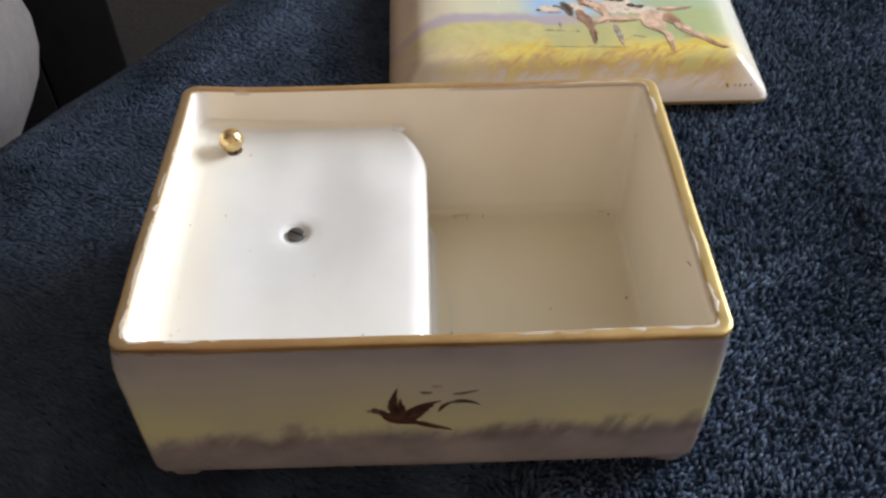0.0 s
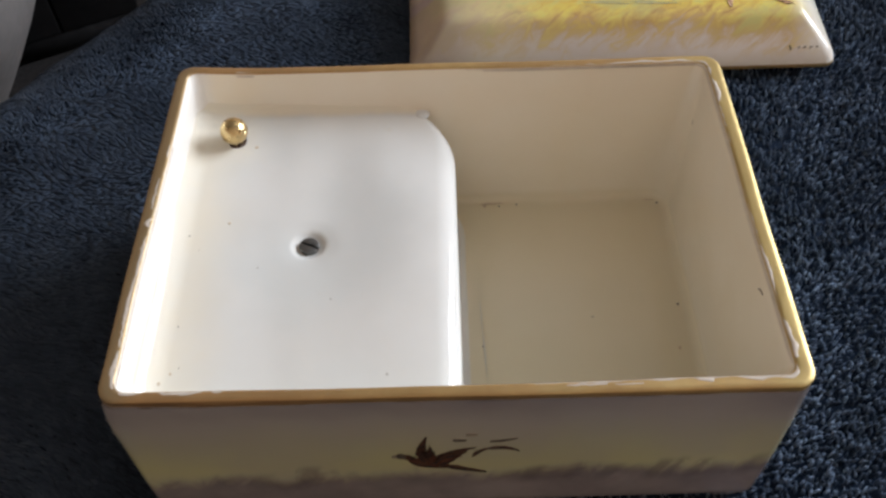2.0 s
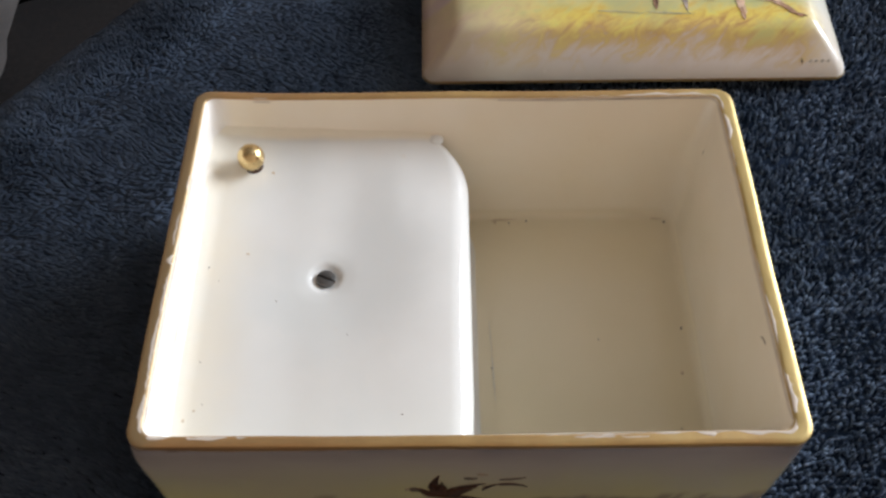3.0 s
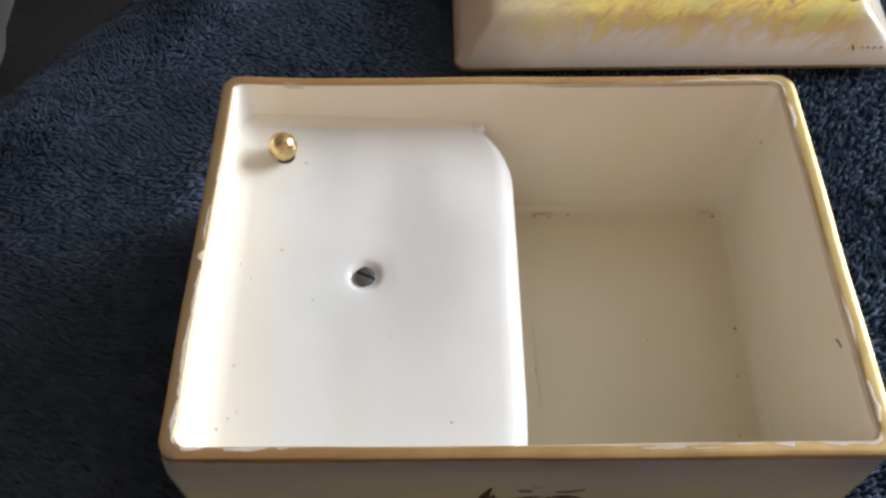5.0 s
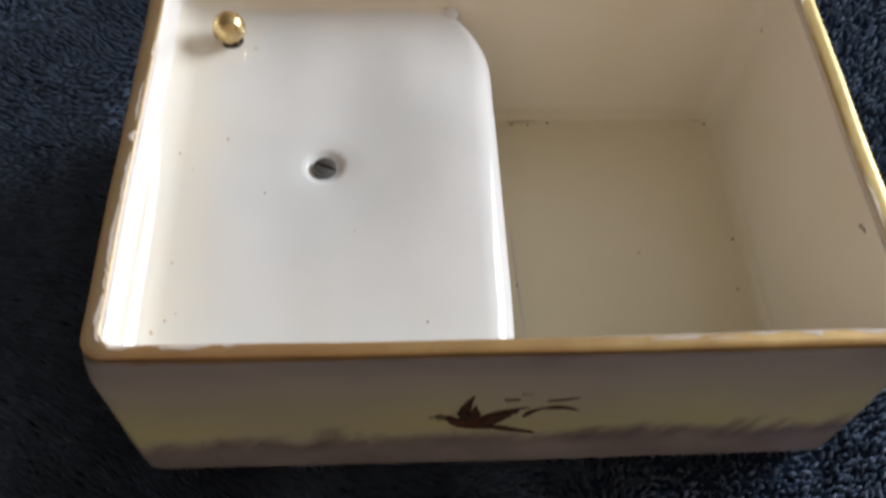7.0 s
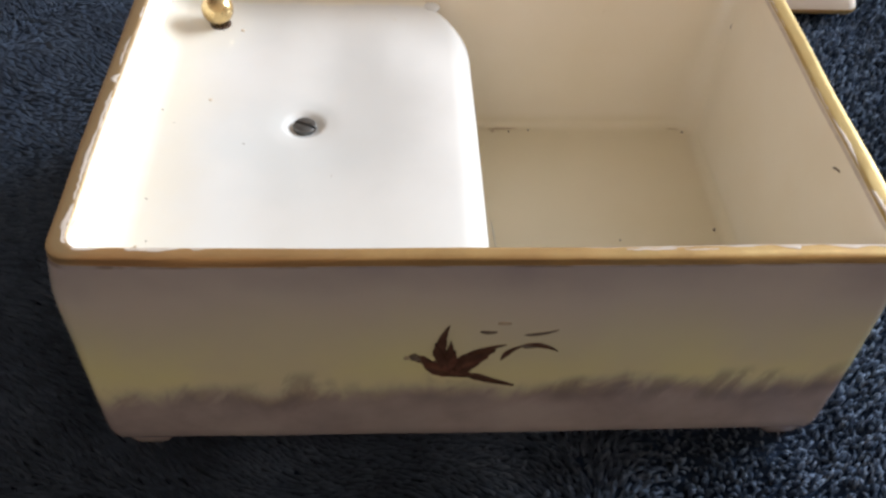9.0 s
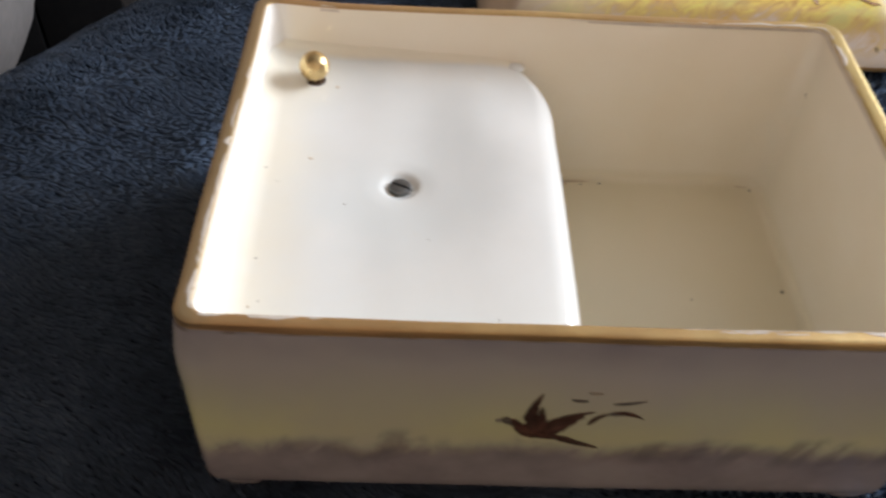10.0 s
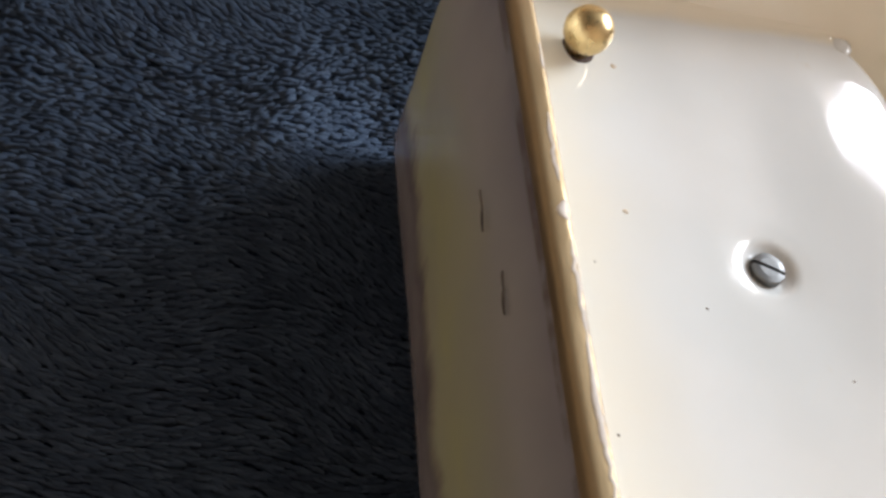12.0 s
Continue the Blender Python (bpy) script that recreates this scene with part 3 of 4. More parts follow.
def bulged(p):
    """The cast walls belly out a little, most on the short side next to the shelf."""
    x, y, z = p
    b = bulge(z)
    return (x - b * smooth(-0.050, -0.0712, x) + 0.25 * b * smooth(0.05, 0.0712, x), y - 0.3 * b * smooth(-0.03, -0.0488, y), z)


def lip(f, r, z):
    """A line round the rim: f is 0 at its outer edge and 1 at its inner edge."""
    pts = ring(BOX_HX - 0.0036 * f, BOX_HY - 0.0026 * f, r, z)
    return wavy([settle((x - 0.0004 * f, flare(x, y, z, f), z)) for x, y, z in pts], 0.00035, 34, 2.0)


def porcelain_box():
    root = thing("porcelain_box", pose(0, 0, 0), "open cream porcelain box with worn gilt rim on a towel", "box")
    hx, hy = BOX_HX, BOX_HY
    outer = [ring(hx - 0.006, hy - 0.006, 0.003, 0.0069), ring(hx - 0.0013, hy - 0.0013, 0.0028, 0.0064), ring(hx - 0.0005, hy - 0.0005, 0.0029, 0.0068),
             ring(hx - 0.0001, hy - 0.0001, 0.0030, 0.0079)] + [ring(hx, hy, 0.0030 + 0.0001 * i, 0.0105 + 0.0045 * i) for i in range(11)] + [ring(hx, hy, 0.0042, 0.0575), ring(hx - 0.0001, hy - 0.0001, 0.0042, 0.0588), ring(hx - 0.00015, hy - 0.00015, 0.0042, 0.0598)]
    outer = [wavy([settle((x, flare(x, y, z), z)) for x, y, z in map(bulged, r)], 0.0003, 30, k * 0.2) for k, r in enumerate(outer)]
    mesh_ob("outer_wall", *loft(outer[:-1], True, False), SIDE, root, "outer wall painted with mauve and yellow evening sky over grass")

    # the gilt rim, from the outer wall over the lip to the inner edge
    rim = [outer[-2], outer[-1]]
    for f, z in ((0.07, 0.0603), (0.13, 0.06055), (0.40, 0.06064), (0.75, 0.06064), (0.92, 0.06054), (0.985, 0.06025)):
        rim.append(lip(f, 0.0042 - 0.0016 * f, z))
    mesh_ob("gilt_rim", *loft(rim, False, False), GOLD, root, "worn gilt rim band with chipped inner edge")

    # the inside: walls leaning in to a filleted floor
    inner = [rim[-1], lip(1.0, 0.0026, 0.0600)]
    walls = [(0.0038, 0.0028, 0.0028, 0.0592), (0.0041, 0.0034, 0.0034, 0.0570), (0.0046, 0.0050, 0.0040, 0.0505), (0.0050, 0.0056, 0.0046, 0.0460), (0.0059, 0.0062, 0.0058, 0.0300), (0.0064, 0.0065, 0.0064, 0.0180)]
    for k in range(8):
        a = radians(90 * k / 7)
        walls.append((0.0065 + 0.0026 * (1 - math.cos(a)), 0.0067 + 0.0026 * (1 - math.cos(a)), 0.0062 - 0.0016 * k / 7, 0.0151 - 0.0026 * math.sin(a)))
    walls += [(0.0130, 0.0130, 0.0060, 0.0125), (0.0300, 0.0300, 0.006, 0.0126)]
    for ix, iy, r, z in walls:
        inner.append(wavy([settle((x - 0.0004, flare(x, y, z, 1.0), z)) for x, y, z in ring(hx - ix, hy - iy, r, z)], 0.0003, 26, 4.0 + z * 8))
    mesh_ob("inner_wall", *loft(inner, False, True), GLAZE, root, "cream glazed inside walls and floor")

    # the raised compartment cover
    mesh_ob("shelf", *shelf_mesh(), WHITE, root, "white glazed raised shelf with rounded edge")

    # four low feet at the corners
    for sx in (-1, 1):
        for sy in (-1, 1):
            rings = []
            for grow, z in ((-0.0018, 0.0022), (-0.0010, 0.0026), (-0.0006, 0.0040), (-0.0002, 0.0060), (0.0, 0.0074)):
                rings.append([(sx * (hx - 0.0060) + px, sy * (hy - 0.0060) + py, pz) for px, py, pz in ring(0.0056 + grow, 0.0056 + grow, 0.0030, z, 3, 6)])
            mesh_ob("foot", *loft(rings), SIDE, root)

    # screw, sunk in its dimple
    screw = screw_mesh(root)
    screw.matrix_local = pose(*SCREW, 0, 0, -24)
    knob = [(0.0019, -0.0030), (0.0020, 0.0004)] + [(0.00355 * math.cos(radians(a)), 0.0025 + 0.00345 * math.sin(radians(a))) for a in range(-50, 90, 10)] + [(0.0001, 0.0025 + 0.00344)]
    ob = mesh_ob("stop_knob", *lathe(knob), BRASS, root, "polished round brass stop knob")
    ob.matrix_local = pose(*KNOB, 4, 2, 0)
    level = shelf_height(KNOB[0], KNOB[1])
    hole = mesh_ob("knob_hole", *lathe([(0.0026, -0.0030), (0.0026, -0.0001), (0.0025, 0.00010), (0.0021, 0.00012)]), DARKGAP, root, "dark hole round the brass knob")
    hole.matrix_local = pose(KNOB[0], KNOB[1], level, 1.5, 2.5, 0)
    nub = mesh_ob("glaze_nub", *lathe([(0.0022, -0.0004), (0.0020, -0.0001), (0.0016, 0.00012), (0.0011, 0.00030), (0.0006, 0.00040), (0.0001, 0.00043)]), WHITE, root)
    nub.matrix_local = pose(-0.0070, 0.0425, shelf_height(-0.0070, 0.0425))
    return root


SCREW = (-0.0341, -0.0012, 0.0477)
KNOB = (-0.0554, 0.0330, 0.0511)


def shelf_edge(y):
    """Where the shelf's rounded edge stands: it draws back towards the ends of the partition."""
    back, fore = max(0.0, y - 0.0260) / 0.0180, max(0.0, -y - 0.0300) / 0.0160
    return 0.0017 - 0.0086 * min(back, 1.15) ** 2.3 - 0.0006 * min(fore, 1.0) ** 2


def shelf_height(x, y):
    """Top of the raised shelf, dished round its screw and filleted to the walls."""
    z = SHELF_Z - 0.0004 * math.exp(-((x + 0.034) ** 2 + y * y) / 0.0004)
    z += 1.15 * max(0.0, -0.030 - x) ** 2 + 0.25 * max(0.0, y - 0.016) ** 2 * smooth(-0.010, -0.032, x)
    z += 0.00026 * noise.noise((x * 75, y * 34, 9.0)) + 0.0008 * noise.noise((x * 22, y * 18, 2.0))
    left = (x + 0.0685) / 0.0070
    if left < 1:
        z += 0.0068 * (1 - math.sqrt(max(0.0, 1 - (1 - max(left, 0.0)) ** 2)))
    if y > 0.0412:
        u = min(1.0, (y - 0.0412) / 0.0028)
        z += 0.0026 * (1 - math.sqrt(1 - u * u)) * (1 - 0.9 * smooth(-0.014, -0.006, x))
    # a shallow hollow beyond the screw, then the plate falls gently towards its free edge
    z -= 0.0007 * math.exp(-((x + 0.026) ** 2 / 0.00009 + (y - 0.014) ** 2 / 0.00028))
    slump = math.exp(-((y - 0.0235) / 0.0115) ** 2)
    knee = min(1.0, max(0.0, (x + 0.0190) / 0.0040))
    z -= (3.0 - 1.5 * slump) * max(0.0, x + 0.0150) ** 2 + 0.075 * slump * (0.0040 * (knee ** 3 - knee ** 4 / 2) + max(0.0, x + 0.0150))
    wall = 0.0456 + y
    if wall < 0.0032:
        z += 0.0026 * (1 - math.sqrt(max(0.0, 1 - (1 - max(wall, 0.0) / 0.0032) ** 2))) * (1 - 0.85 * smooth(-0.030, -0.008, x))
    r = math.hypot(x - SCREW[0], y - SCREW[1])
    z -= 0.0010 * (1 - smooth(0.0023, 0.0046, r)) + 0.0003 * (1 - smooth(0.003, 0.008, r))
    return min(z, 0.0578)


def shelf_mesh():
    ny, nx = 150, 110
    rows, drop = [], 0.0044
    for j in range(ny + 1):
        y = -0.0462 + 0.0886 * j / (ny - 6) if j < ny - 6 else 0.0424 + 0.0038 * (j - ny + 6) / 6
        xe = shelf_edge(y)
        wide = 0.0062 - 0.0028 * smooth(0.026, 0.042, y)
        row = []
        a0 = math.atan(0.066 * wide / drop)
        x0, x1 = -0.0690, xe - wide * (1 - math.sin(a0))
        for i in range(nx + 1):
            f = i / nx
            x = x0 + (x1 - x0) * f
            row.append((x, y, shelf_height(x, y)))
        ztop = row[-1][2]
        for i in range(1, 15):
            a = a0 + (radians(84) - a0) * i / 14
            row.append((x1 + wide * (math.sin(a) - math.sin(a0)), y, ztop - drop * (math.cos(a0) - math.cos(a))))
        xs, zs = row[-1][0], row[-1][2]
        for f in (0.1, 0.25, 0.4, 0.55, 0.7, 0.82, 0.9):
            row.append((xs + 0.0005 * f, y, zs + (FLOOR_IN + 0.0022 - zs) * f / 0.9))
        xb = row[-1][0]
        row += [(xb + 0.0004, y, FLOOR_IN + 0.0012), (xb + 0.0013, y, FLOOR_IN + 0.0004), (xb + 0.0030, y, FLOOR_IN - 0.0003)]
        rows.append(row)
    n = len(rows[0])
    verts = [p for r in rows for p in r]
    faces = [(j * n + i, j * n + i + 1, (j + 1) * n + i + 1, (j + 1) * n + i) for j in range(ny) for i in range(n - 1)]
    return verts, faces


def screw_mesh(root):
    """A slotted round head: two half-discs over a lower disc."""
    r, slot, deep = 0.00238, 0.00026, 0.0006
    verts, faces = [], []
    for sign in (1, -1):
        k = len(verts)
        a0 = math.asin(slot / r)
        arc = [a0 + (math.pi - 2 * a0) * i / 22 for i in range(23)]
        for rr, z in ((r, -deep), (r, 0.00035), (r * 0.93, 0.00062), (r * 0.6, 0.00078)):
            verts += [(rr * math.cos(a), sign * max(rr * math.sin(a), slot), z) for a in arc]
        for lev in range(3):
            for i in range(22):
                faces.append((k + lev * 23 + i, k + lev * 23 + i + 1, k + lev * 23 + 24 + i, k + lev * 23 + 23 + i))
        faces.append(tuple(k + 69 + i for i in range(23)))
        faces.append((k, k + 23, k + 46, k + 69, k + 91, k + 68, k + 45, k + 22))
    ob = mesh_ob("screw", verts, faces, STEEL, root, "dull grey slotted steel screw", smooth=False)
    base = mesh_ob("slot_bottom", *lathe([(r * 0.99, -0.0012), (r * 0.99, -0.0002)], 24), DARKGAP, ob)
    return ob


box_root = porcelain_box()

# chips where the gilding has gone, along the rim's inner edge


def rim_point(t, f):
    """A point on the rim; t goes 0 to 4 from the front corner by the shelf, round the front, side, back, side; f as in lip()."""
    hx, hy, r = BOX_HX - 0.0036 * f, BOX_HY - 0.0026 * f, 0.0042 - 0.0016 * f
    side, k = int(t) % 4, t - int(t)
    a, b = (((-hx, -hy), (hx, -hy)), ((hx, -hy), (hx, hy)), ((hx, hy), (-hx, hy)), ((-hx, hy), (-hx, -hy)))[side]
    x, y = a[0] + (b[0] - a[0]) * k, a[1] + (b[1] - a[1]) * k
    if abs(x) > hx - r and abs(y) > hy - r:
        c = Vector((math.copysign(hx - r, x), math.copysign(hy - r, y)))
        v = (Vector((x, y)) - c).normalized() * r
        x, y = c.x + v.x, c.y + v.y
    z = float(np.interp(f, (0.2, 0.45, 0.75, 0.92, 1.0, 1.1), (0.06058, 0.06064, 0.06064, 0.06054, 0.0600, 0.0593)))
    return wavy([settle((x - 0.0004 * f, flare(x, y, z, f), z))], 0.00035, 34, 2.0)[0]


def chip(t0, t1, width, seed, inner=1.08):
    """A bare ragged patch in the gilding, from `inner` outwards."""
    n = max(24, int((t1 - t0) * 420))
    verts, faces = [], []
    for i in range(n + 1):
        k = i / n
        t = t0 + (t1 - t0) * k
        w = width * (math.sin(math.pi * k) ** 0.5 if 0 < i < n else 0.05)
        w *= 0.70 + 0.55 * noise.noise((t * 28, seed, 0.3)) + 0.22 * noise.noise((t * 75, seed, 4.3))
        w = max(1.25 * w, 0.05)
        top = min(inner, 1.0)
        if inner < 1.0:
            top -= 0.10 * noise.noise((t * 90, seed, 8.0)) + 0.06
        for f in (inner if inner > 1 else top + 0.02, top, top - 0.35 * w, top - 0.7 * w, top - w):
            x, y, z = rim_point(t, f)
            verts.append((x, y, z + 0.00004))
        x, y, z = rim_point(t, top - w - 0.02)
        verts.append((x, y, z - 0.00005))
    for i in range(n):
        for k in range(5):
            a = i * 6 + k
            faces.append((a, a + 1, a + 7, a + 6))
    mesh_ob("rim_chip", verts, faces, BARE, box_root, "bare white chip in the gilding")


# along the front
for spec in ((0.012, 0.05, 0.35, 1), (0.075, 0.135, 0.42, 17, 0.92), (0.15, 0.165, 0.2, 20, 0.9), (0.17, 0.66, 0.09, 23), (0.60, 0.99, 0.20, 24), (0.66, 0.72, 0.18, 3, 0.8), (0.73, 0.77, 0.12, 21, 0.72), (0.845, 0.875, 0.55, 4), (0.90, 1.035, 0.42, 5)):
    chip(*spec)
# along the short side of the compartment
for spec in ((1.02, 1.62, 0.10, 28), (1.04, 1.14, 0.55, 6), (1.17, 1.36, 0.2, 7), (1.60, 1.98, 0.09, 29), (1.74, 1.80, 0.20, 8), (1.83, 1.935, 0.34, 9), (1.94, 2.03, 0.25, 18)):
    chip(*spec)
# along the back
for spec in ((2.0, 2.46, 0.08, 30), (2.02, 2.20, 0.35, 10), (2.21, 2.235, 0.2, 11), (2.24, 2.42, 0.02, 25), (2.87, 2.905, 0.18, 12)):
    chip(*spec)
# along the short side by the shelf
for spec in ((3.28, 3.33, 0.3, 13), (3.30, 3.98, 0.10, 31), (3.40, 3.50, 0.15, 26, 0.8), (3.525, 3.555, 0.5, 14), (3.58, 3.70, 0.16, 15, 0.9), (3.70, 3.89, 0.22, 16, 0.88), (3.90, 3.995, 0.30, 19, 0.93), (3.93, 3.985, 0.2, 27)):
    chip(*spec)

# specks and stains fired into the glaze


def speck(x, y, z, r, mat, facing=(0, 0, 1), long=1.0, name="glaze_speck"):
    rng = random.Random(int((x * 7 + y * 13) * 1e5))
    n = 9
    out = [(r * long * math.cos(2 * math.pi * i / n) * rng.uniform(0.7, 1.2), r * math.sin(2 * math.pi * i / n) * rng.uniform(0.7, 1.2)) for i in range(n)]
    verts = [(a, b, 0.00002) for a, b in out] + [(a * 0.6, b * 0.6, 0.00009) for a, b in out] + [(a, b, -0.0005) for a, b in out]
    faces = [tuple(range(n, 2 * n))]
    for i in range(n):
        j = (i + 1) % n
        faces += [(i, j, n + j, n + i), (2 * n + i, 2 * n + j, j, i)]
    ob = mesh_ob(name, verts, faces, mat, box_root)
    turn = Vector(facing).to_track_quat("Z", "Y").to_matrix().to_4x4()
    ob.matrix_local = Matrix.Translation((x, y, z)) @ turn @ pose(0, 0, 0, 0, 0, rng.uniform(0, 180) if long == 1.0 else 60)


for x, y, r in ((-45.5, -8.1, 0.21), (-27.8, -17.3, 0.16), (-14.5, -37.6, 0.25), (-59.8, -2.9, 0.13), (-61.2, -24.6, 0.19), (-59.4, -35.1, 0.17), (-62.6, 0.9, 0.24)):
    speck(x / 1000, y / 1000, shelf_height(x / 1000, y / 1000), r / 1000, SPECK)
for x, y, r in ((-53.7, 5.3, 0.40), (-50.0, 31.0, 0.50), (-61.0, -36.5, 0.30), (-63.0, -39.0, 0.45)):
    speck(x / 1000, y / 1000, shelf_height(x / 1000, y / 1000), r / 1000, STAIN)
for x, y, r in ((61.6, 39.2, 0.42), (61.4, 2.8, 0.36), (59.6, -11.0, 0.5), (57.2, -27.0, 0.24), (37.8, -0.6, 0.2), (19.9, 40.0, 0.3), (10.4, 39.6, 0.5), (14.6, 39.4, 0.24), (7.8, -9.0, 0.3)):
    speck(x / 1000, y / 1000, 0.0128, r / 1000, SPECK if r < 0.45 else STAIN)


def right_wall(a, b, lift):
    return (float(np.interp(b, (0.046, 0.057, 0.0592), (0.0660, 0.0669, 0.0672))) - 0.00015 - lift, a, b)


for p, q, w, bend in (((-22.2, 55.6), (-23.3, 56.3), 0.5, 0.1), ((-23.2, 56.1), (-24.7, 56.5), 0.42, -0.12), ((39.2, 46.6), (38.7, 45.2), 0.5, 0.1)):
    outline = [(v.x / 1000, v.y / 1000) for v in brush(p, q, w, bend, seed=int(abs(p[0]) * 10))]
    painted("glaze_scratch", outline, right_wall, SPECK, box_root)

for p, q, w, seed in (((9.0, 40.2), (17.0, 40.5), 0.6, 76), ((57.5, 40.4), (61.0, 40.1), 0.3, 74)):
    outline = [(v.x / 1000, v.y / 1000) for v in brush(p, q, w, 0.05, seed=seed, ragged=0.5)]
    painted("grime_line", outline, lambda a, b, lift: (a, b, 0.0129 + lift), STAIN, box_root)

# highlight along the partition's foot, painted on the floor as thin white strokes
for p, q, w, seed in (((7.4, 6.0), (7.9, -6.0), 0.22, 78), ((7.8, -4.0), (8.4, -20.0), 0.34, 79)):
    outline = [(v.x / 1000, v.y / 1000) for v in brush(p, q, w, 0.05, seed=seed, ragged=0.3)]
    painted("floor_highlight", outline, lambda a, b, lift: (a, b, 0.01285 + lift), WHITE, box_root)

# enamel strokes on the front wall


def front(a, b, lift):
    return (a, -BOX_HY - 0.3 * bulge(b) - 0.00022 - lift, b + 0.0003)


def side_face(a, b, lift):
    return (-BOX_HX - bulge(b) - 0.00022 - lift, a, b)


def front_strokes(*rows):
    for p, q, w, bend, mat, seed in rows:
        outline = [(v.x / 1000, v.y / 1000) for v in brush(p, q, w, bend, seed=seed)]
        painted("painted_stroke", outline, front, mat, box_root, thick=0.00008 + 0.00002 * seed)


# a dark figure with raised wings and a long tail
front_strokes(((-14.3, 33.9), (-12.6, 34.3), 0.5, 0.0, MARK_FAINT, 12), ((-13.3, 34.5), (-8.0, 31.0), 2.1, 0.35, MARK_DARK, 1), ((-13.1, 34.6), (-11.2, 33.6), 1.5, 0.1, MARK_GREY, 20), ((-10.9, 32.2), (-1.4, 28.5), 4.3, -0.5, MARK_RED, 2), ((-10.4, 31.2), (-2.0, 28.2), 1.0, -0.7, MARK_DARK, 13), ((-4.0, 29.3), (6.6, 24.8), 1.7, -0.15, MARK_DARK, 5),
              ((-7.3, 30.6), (-6.3, 43.3), 2.5, 0.9, MARK_DARK, 3), ((-7.6, 31.6), (-8.7, 38.2), 1.8, -0.3, MARK_DARK, 16), ((-6.4, 31.4), (-5.9, 39.0), 1.9, -0.2, MARK_DARK, 14), ((-5.8, 31.0), (-5.0, 36.0), 1.5, -0.1, MARK_RED, 17))
front_strokes(((-5.8, 29.8), (4.1, 37.7), 2.2, 1.4, MARK_DARK, 4), ((-5.2, 30.0), (2.2, 36.1), 2.2, 0.6, MARK_DARK, 15), ((-4.8, 29.6), (1.0, 34.4), 1.9, 0.3, MARK_RED, 18), ((-4.2, 29.4), (-0.4, 32.6), 1.8, 0.2, MARK_DARK, 19))
# smaller strokes beyond it
front_strokes(((3.3, 33.0), (7.6, 37.6), 1.1, 0.8, MARK_DARK, 6), ((7.0, 37.6), (13.6, 35.6), 1.3, 0.8, MARK_DARK, 7), ((6.6, 37.4), (9.4, 37.0), 1.1, 0.0, MARK_GREY, 8), ((7.0, 40.6), (12.9, 42.0), 0.62, -0.35, MARK_GREY, 9),
              ((-0.9, 41.6), (2.1, 41.5), 0.55, -0.2, MARK_GREY, 10), ((2.0, 43.9), (4.4, 43.9), 0.4, 0.0, MARK_FAINT, 11))
for p, q, w, seed in (((3.8, 50.1), (0.8, 49.4), 0.40, 21), ((6.4, 50.2), (3.6, 50.2), 0.10, 24), ((-8.8, 52.2), (-11.6, 51.8), 0.40, 22), ((-6.4, 52.6), (-9.0, 52.4), 0.12, 23)):
    outline = [(v.x / 1000, v.y / 1000) for v in brush(p, q, w, 0.15, seed=seed)]
    painted("painted_stroke", outline, side_face, MARK_GREY, box_root)

# ---- the lid ----


LID_PROFILE = ((0.0008, 0.0036), (0.0030, 0.0062), (0.0060, 0.0091), (0.0090, 0.0116), (0.0108, 0.0129), (0.0124, 0.0136), (0.0145, 0.0140), (0.022, 0.0143), (0.034, 0.0145))


def lid():
    m = Matrix.Translation(LID_C) @ pose(0, 0, 0, LID_TILT, 0.4, 0.4)
    root = thing("box_lid", m, "sloped porcelain lid painted with a yellow meadow, lying on towel", "lid")
    hx, hy = LID_HX, LID_HY

    def lift(r):
        return [(x, y + hy, z) for x, y, z in r]

    under = [ring(hx - 0.010, hy - 0.010, 0.004, -0.0035), ring(hx - 0.0052, hy - 0.0052, 0.004, -0.0035), ring(hx - 0.0048, hy - 0.0048, 0.004, -0.0004), ring(hx - 0.0004, hy - 0.0004, 0.004, -0.0002)]
    mesh_ob("locating_flange", *loft([lift(r) for r in under], True, False), GLAZE, root, "cream glazed underside flange")
    edge = [ring(hx - 0.0004, hy - 0.0004, 0.004, -0.0002), ring(hx, hy, 0.004, 0.0003), ring(hx + 0.0001, hy + 0.0001, 0.004, 0.0010), ring(hx - 0.0001, hy - 0.0001, 0.004, 0.0017)]
    mesh_ob("gilt_edge", *loft([lift(r) for r in edge], False, False), GOLD, root, "thin worn gilt edge line")
    top = [edge[-1]]
    for inset, z in LID_PROFILE:
        top.append(ring(hx - inset, hy - inset, max(0.0022, 0.0038 - 0.15 * inset), z))
    mesh_ob("picture_top", *loft([lift(r) for r in top], False, True), LIDPAINT, root, "glazed meadow picture with cream border")
    return root


lid_root = lid()


def lid_top(a, b, lift):
    """On the lid's face; a across, b from the front edge."""
    inset = min(LID_HX - abs(a), b, 2 * LID_HY - b)
    z = float(np.interp(inset, [p[0] for p in LID_PROFILE], [p[1] for p in LID_PROFILE]))
    return (a, b, z + 0.0001 + lift)


def lid_strokes(seed, *rows):
    """Overlapping enamel strokes in millimetres on the lid, each a little higher than the one before."""
    for k, (p, q, w, bend, mat) in enumerate(rows, seed):
        outline = [(v.x / 1000, v.y / 1000) for v in brush(p, q, w, bend, seed=k, ragged=0.30, blunt=0.4)]
        painted("painted_stroke", outline, lid_top, mat, lid_root, thick=0.00002 + 0.000003 * (k - 30))


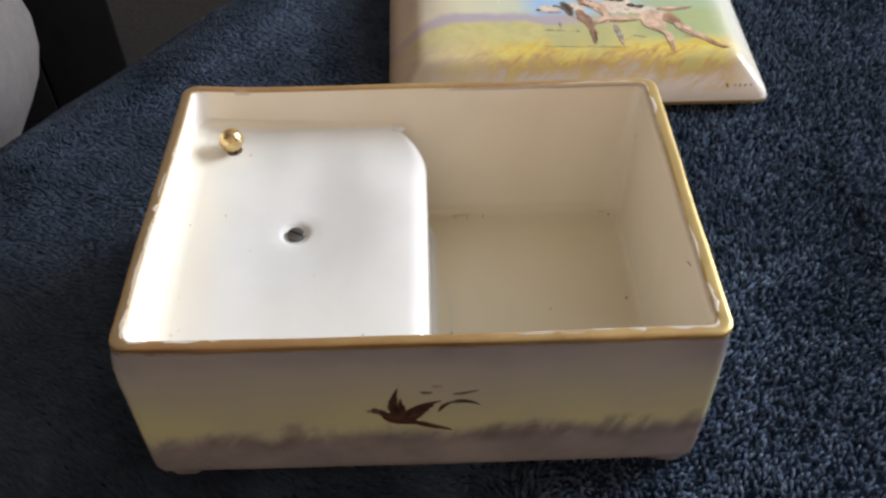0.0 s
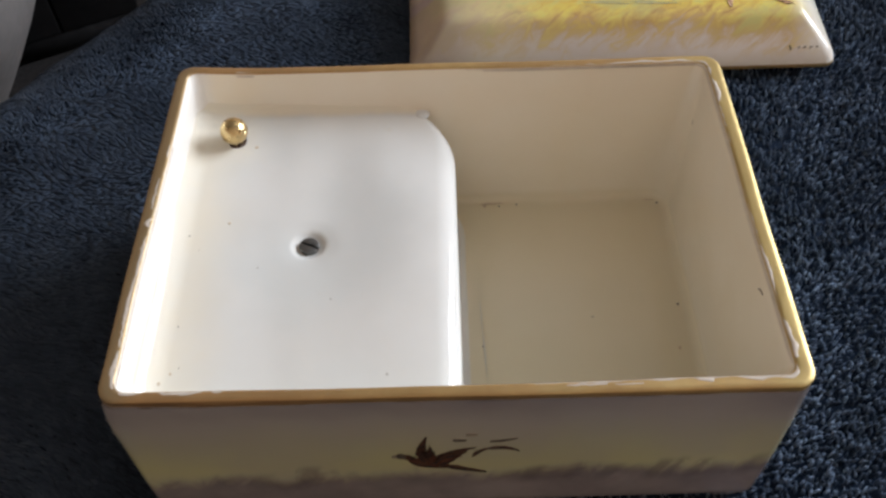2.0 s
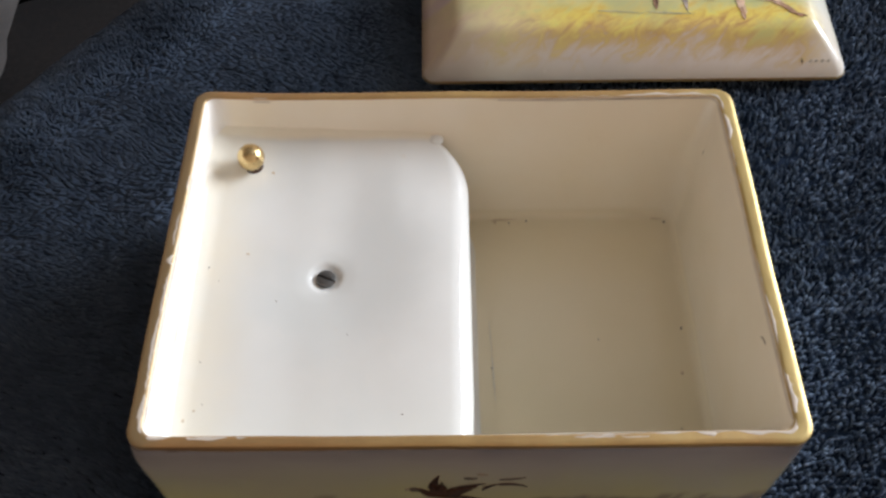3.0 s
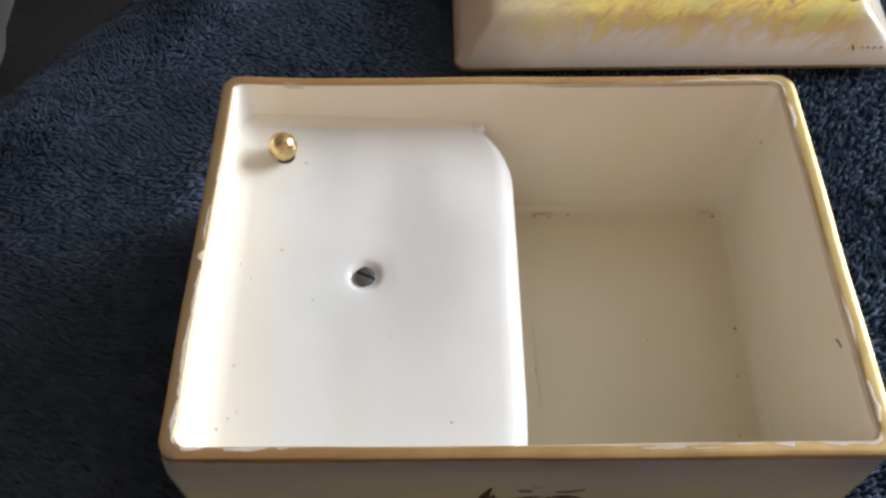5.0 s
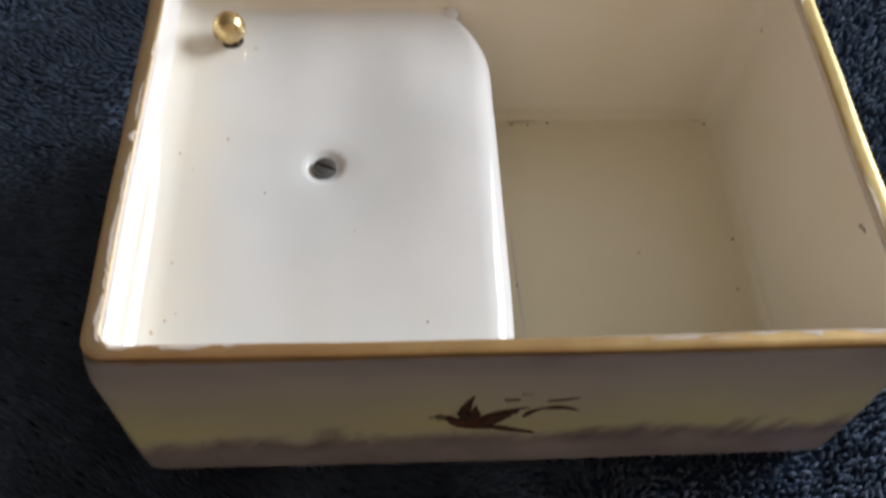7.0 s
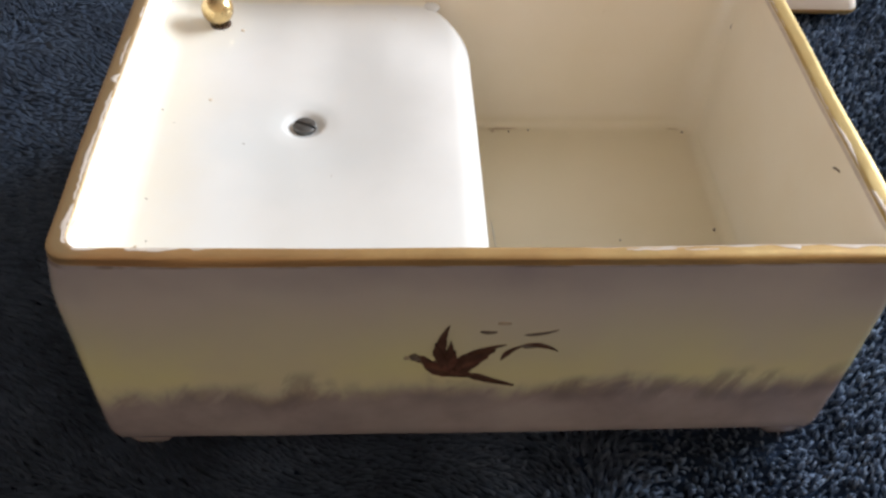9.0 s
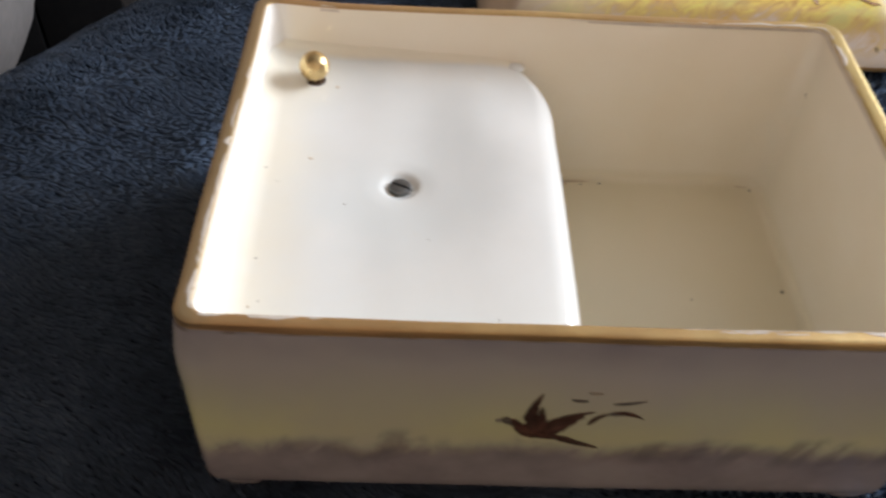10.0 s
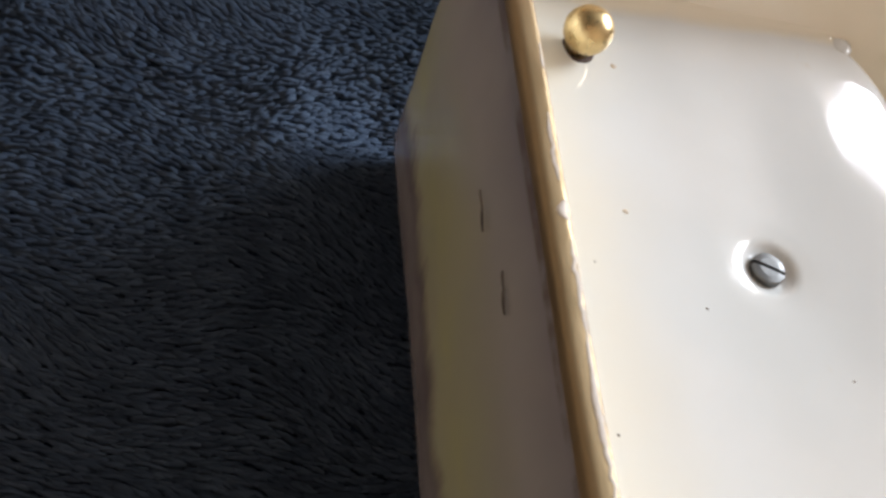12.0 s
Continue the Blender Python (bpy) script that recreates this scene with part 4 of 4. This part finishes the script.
# dry brushwork on the ground below the painted figures
lid_strokes(31, ((-13.0, 19.0), (3.0, 17.6), 0.8, 0.3, MARK_HAZE), ((4.0, 18.6), (20.0, 17.4), 0.9, -0.3, MARK_HAZE), ((-11.2, 28.4), (-7.4, 27.9), 0.55, 0.2, MARK_MOTTLE), ((-6.6, 28.2), (-3.2, 27.8), 0.5, -0.1, MARK_MOTTLE),
            ((-5.2, 33.0), (-4.8, 29.6), 0.8, 0.1, MARK_MOTTLE), ((0.6, 27.8), (2.2, 26.6), 0.8, 0.0, MARK_MOTTLE), ((22.0, 24.0), (27.0, 22.6), 0.6, 0.2, MARK_HAZE), ((41.0, 23.4), (46.0, 22.4), 0.6, -0.2, MARK_HAZE))
# the figure behind: pale muzzle, dark ear, pale neck, one dark leg
lid_strokes(39, ((16.0, 31.0), (17.5, 18.4), 2.4, 0.3, MARK_MOTTLE), ((-1.0, 45.0), (6.0, 37.6), 6.4, 0.3, MARK_CREAM), ((-12.8, 41.2), (-3.6, 41.2), 4.2, 0.5, MARK_CREAM), ((-9.0, 39.6), (-3.6, 39.4), 1.2, -0.3, MARK_MOTTLE), ((-6.6, 43.6), (-3.0, 42.0), 1.4, 0.2, MARK_GREY),
            ((-13.3, 41.3), (-11.4, 40.6), 1.2, 0.0, MARK_DARK), ((-3.0, 46.0), (0.2, 36.4), 4.4, 0.7, MARK_GREY), ((-2.0, 44.0), (0.0, 37.6), 2.0, 0.4, MARK_DARK), ((2.6, 40.6), (7.4, 27.6), 5.0, 0.4, MARK_BROWN), ((3.0, 36.6), (5.4, 33.0), 1.6, 0.2, MARK_TAN), ((7.0, 30.4), (7.3, 19.4), 2.7, 0.2, MARK_BROWN), ((7.6, 27.0), (7.6, 20.6), 0.9, 0.1, MARK_DARK))
# the figure in front: tan shoulder, pale body with dark patches
lid_strokes(51, ((11.0, 43.6), (31.0, 38.6), 9.6, 0.5, MARK_CREAM), ((13.0, 35.0), (28.0, 34.4), 3.4, -0.6, MARK_PINK), ((14.0, 33.2), (26.0, 33.4), 1.2, -0.5, MARK_BROWN), ((4.0, 48.0), (10.0, 41.4), 5.0, 0.4, MARK_BROWN), ((5.6, 46.8), (9.6, 42.4), 2.2, 0.2, MARK_PINK),
            ((9.4, 46.0), (14.6, 34.2), 5.0, 0.5, MARK_PINK), ((10.4, 41.6), (12.4, 36.4), 1.4, 0.3, MARK_TAN), ((15.0, 35.6), (8.0, 32.4), 3.4, 0.5, MARK_PINK), ((9.0, 33.4), (7.4, 29.8), 1.5, 0.2, MARK_TAN), ((14.0, 34.0), (9.4, 31.8), 0.6, 0.4, MARK_BROWN))
lid_strokes(61, ((14.0, 47.4), (22.4, 45.4), 2.6, 0.3, MARK_DARK), ((22.4, 43.2), (26.8, 41.2), 2.6, 0.4, MARK_DARK), ((25.4, 42.2), (30.0, 40.2), 2.6, 0.5, MARK_GREY), ((21.0, 40.4), (23.4, 39.8), 0.9, 0.0, MARK_MOTTLE))
# its hindquarters, legs and outstretched tail
lid_strokes(65, ((27.0, 38.6), (38.0, 36.0), 8.4, 0.5, MARK_CREAM), ((28.0, 38.0), (29.6, 27.6), 7.0, 0.4, MARK_PINK), ((31.0, 39.0), (34.6, 27.6), 6.4, 0.2, MARK_PINK), ((28.4, 31.4), (36.2, 23.2), 4.4, 0.4, MARK_PINK), ((28.8, 29.0), (34.4, 23.8), 0.8, 0.3, MARK_BROWN),
            ((35.0, 26.0), (36.0, 14.6), 3.0, 0.4, MARK_PINK), ((35.4, 20.0), (36.2, 14.8), 1.2, 0.2, MARK_TAN), ((36.0, 37.0), (42.4, 28.6), 5.4, -0.3, MARK_TAN), ((37.0, 34.6), (41.6, 29.0), 3.4, 0.1, MARK_BROWN))
lid_strokes(74, ((39.0, 31.0), (50.6, 20.2), 4.2, -0.3, MARK_PINK), ((40.2, 28.6), (48.6, 20.8), 0.9, -0.3, MARK_BROWN), ((48.4, 22.0), (55.4, 15.4), 1.9, -0.2, MARK_TAN), ((53.0, 17.0), (57.0, 15.8), 1.0, 0.2, MARK_BROWN),
            ((33.4, 39.8), (48.0, 41.0), 2.2, -0.5, MARK_TAN), ((34.4, 40.6), (46.6, 41.4), 1.2, -0.5, MARK_PINK))
for x0, wd in ((54.8, 0.5), (57.5, 1.0), (59.2, 1.2), (61.2, 1.4), (63.4, 1.0)):
    # signature, unreadable: plain bars
    outline = [(v.x / 1000, v.y / 1000) for v in brush((x0, 3.0), (x0 + wd, 3.3), 1.3 if wd < 0.8 else 0.5, 0, n=8, seed=int(x0 * 10))]
    painted("signature_bar", outline, lid_top, MARK_GREY if wd < 0.8 else MARK_FAINT, lid_root)
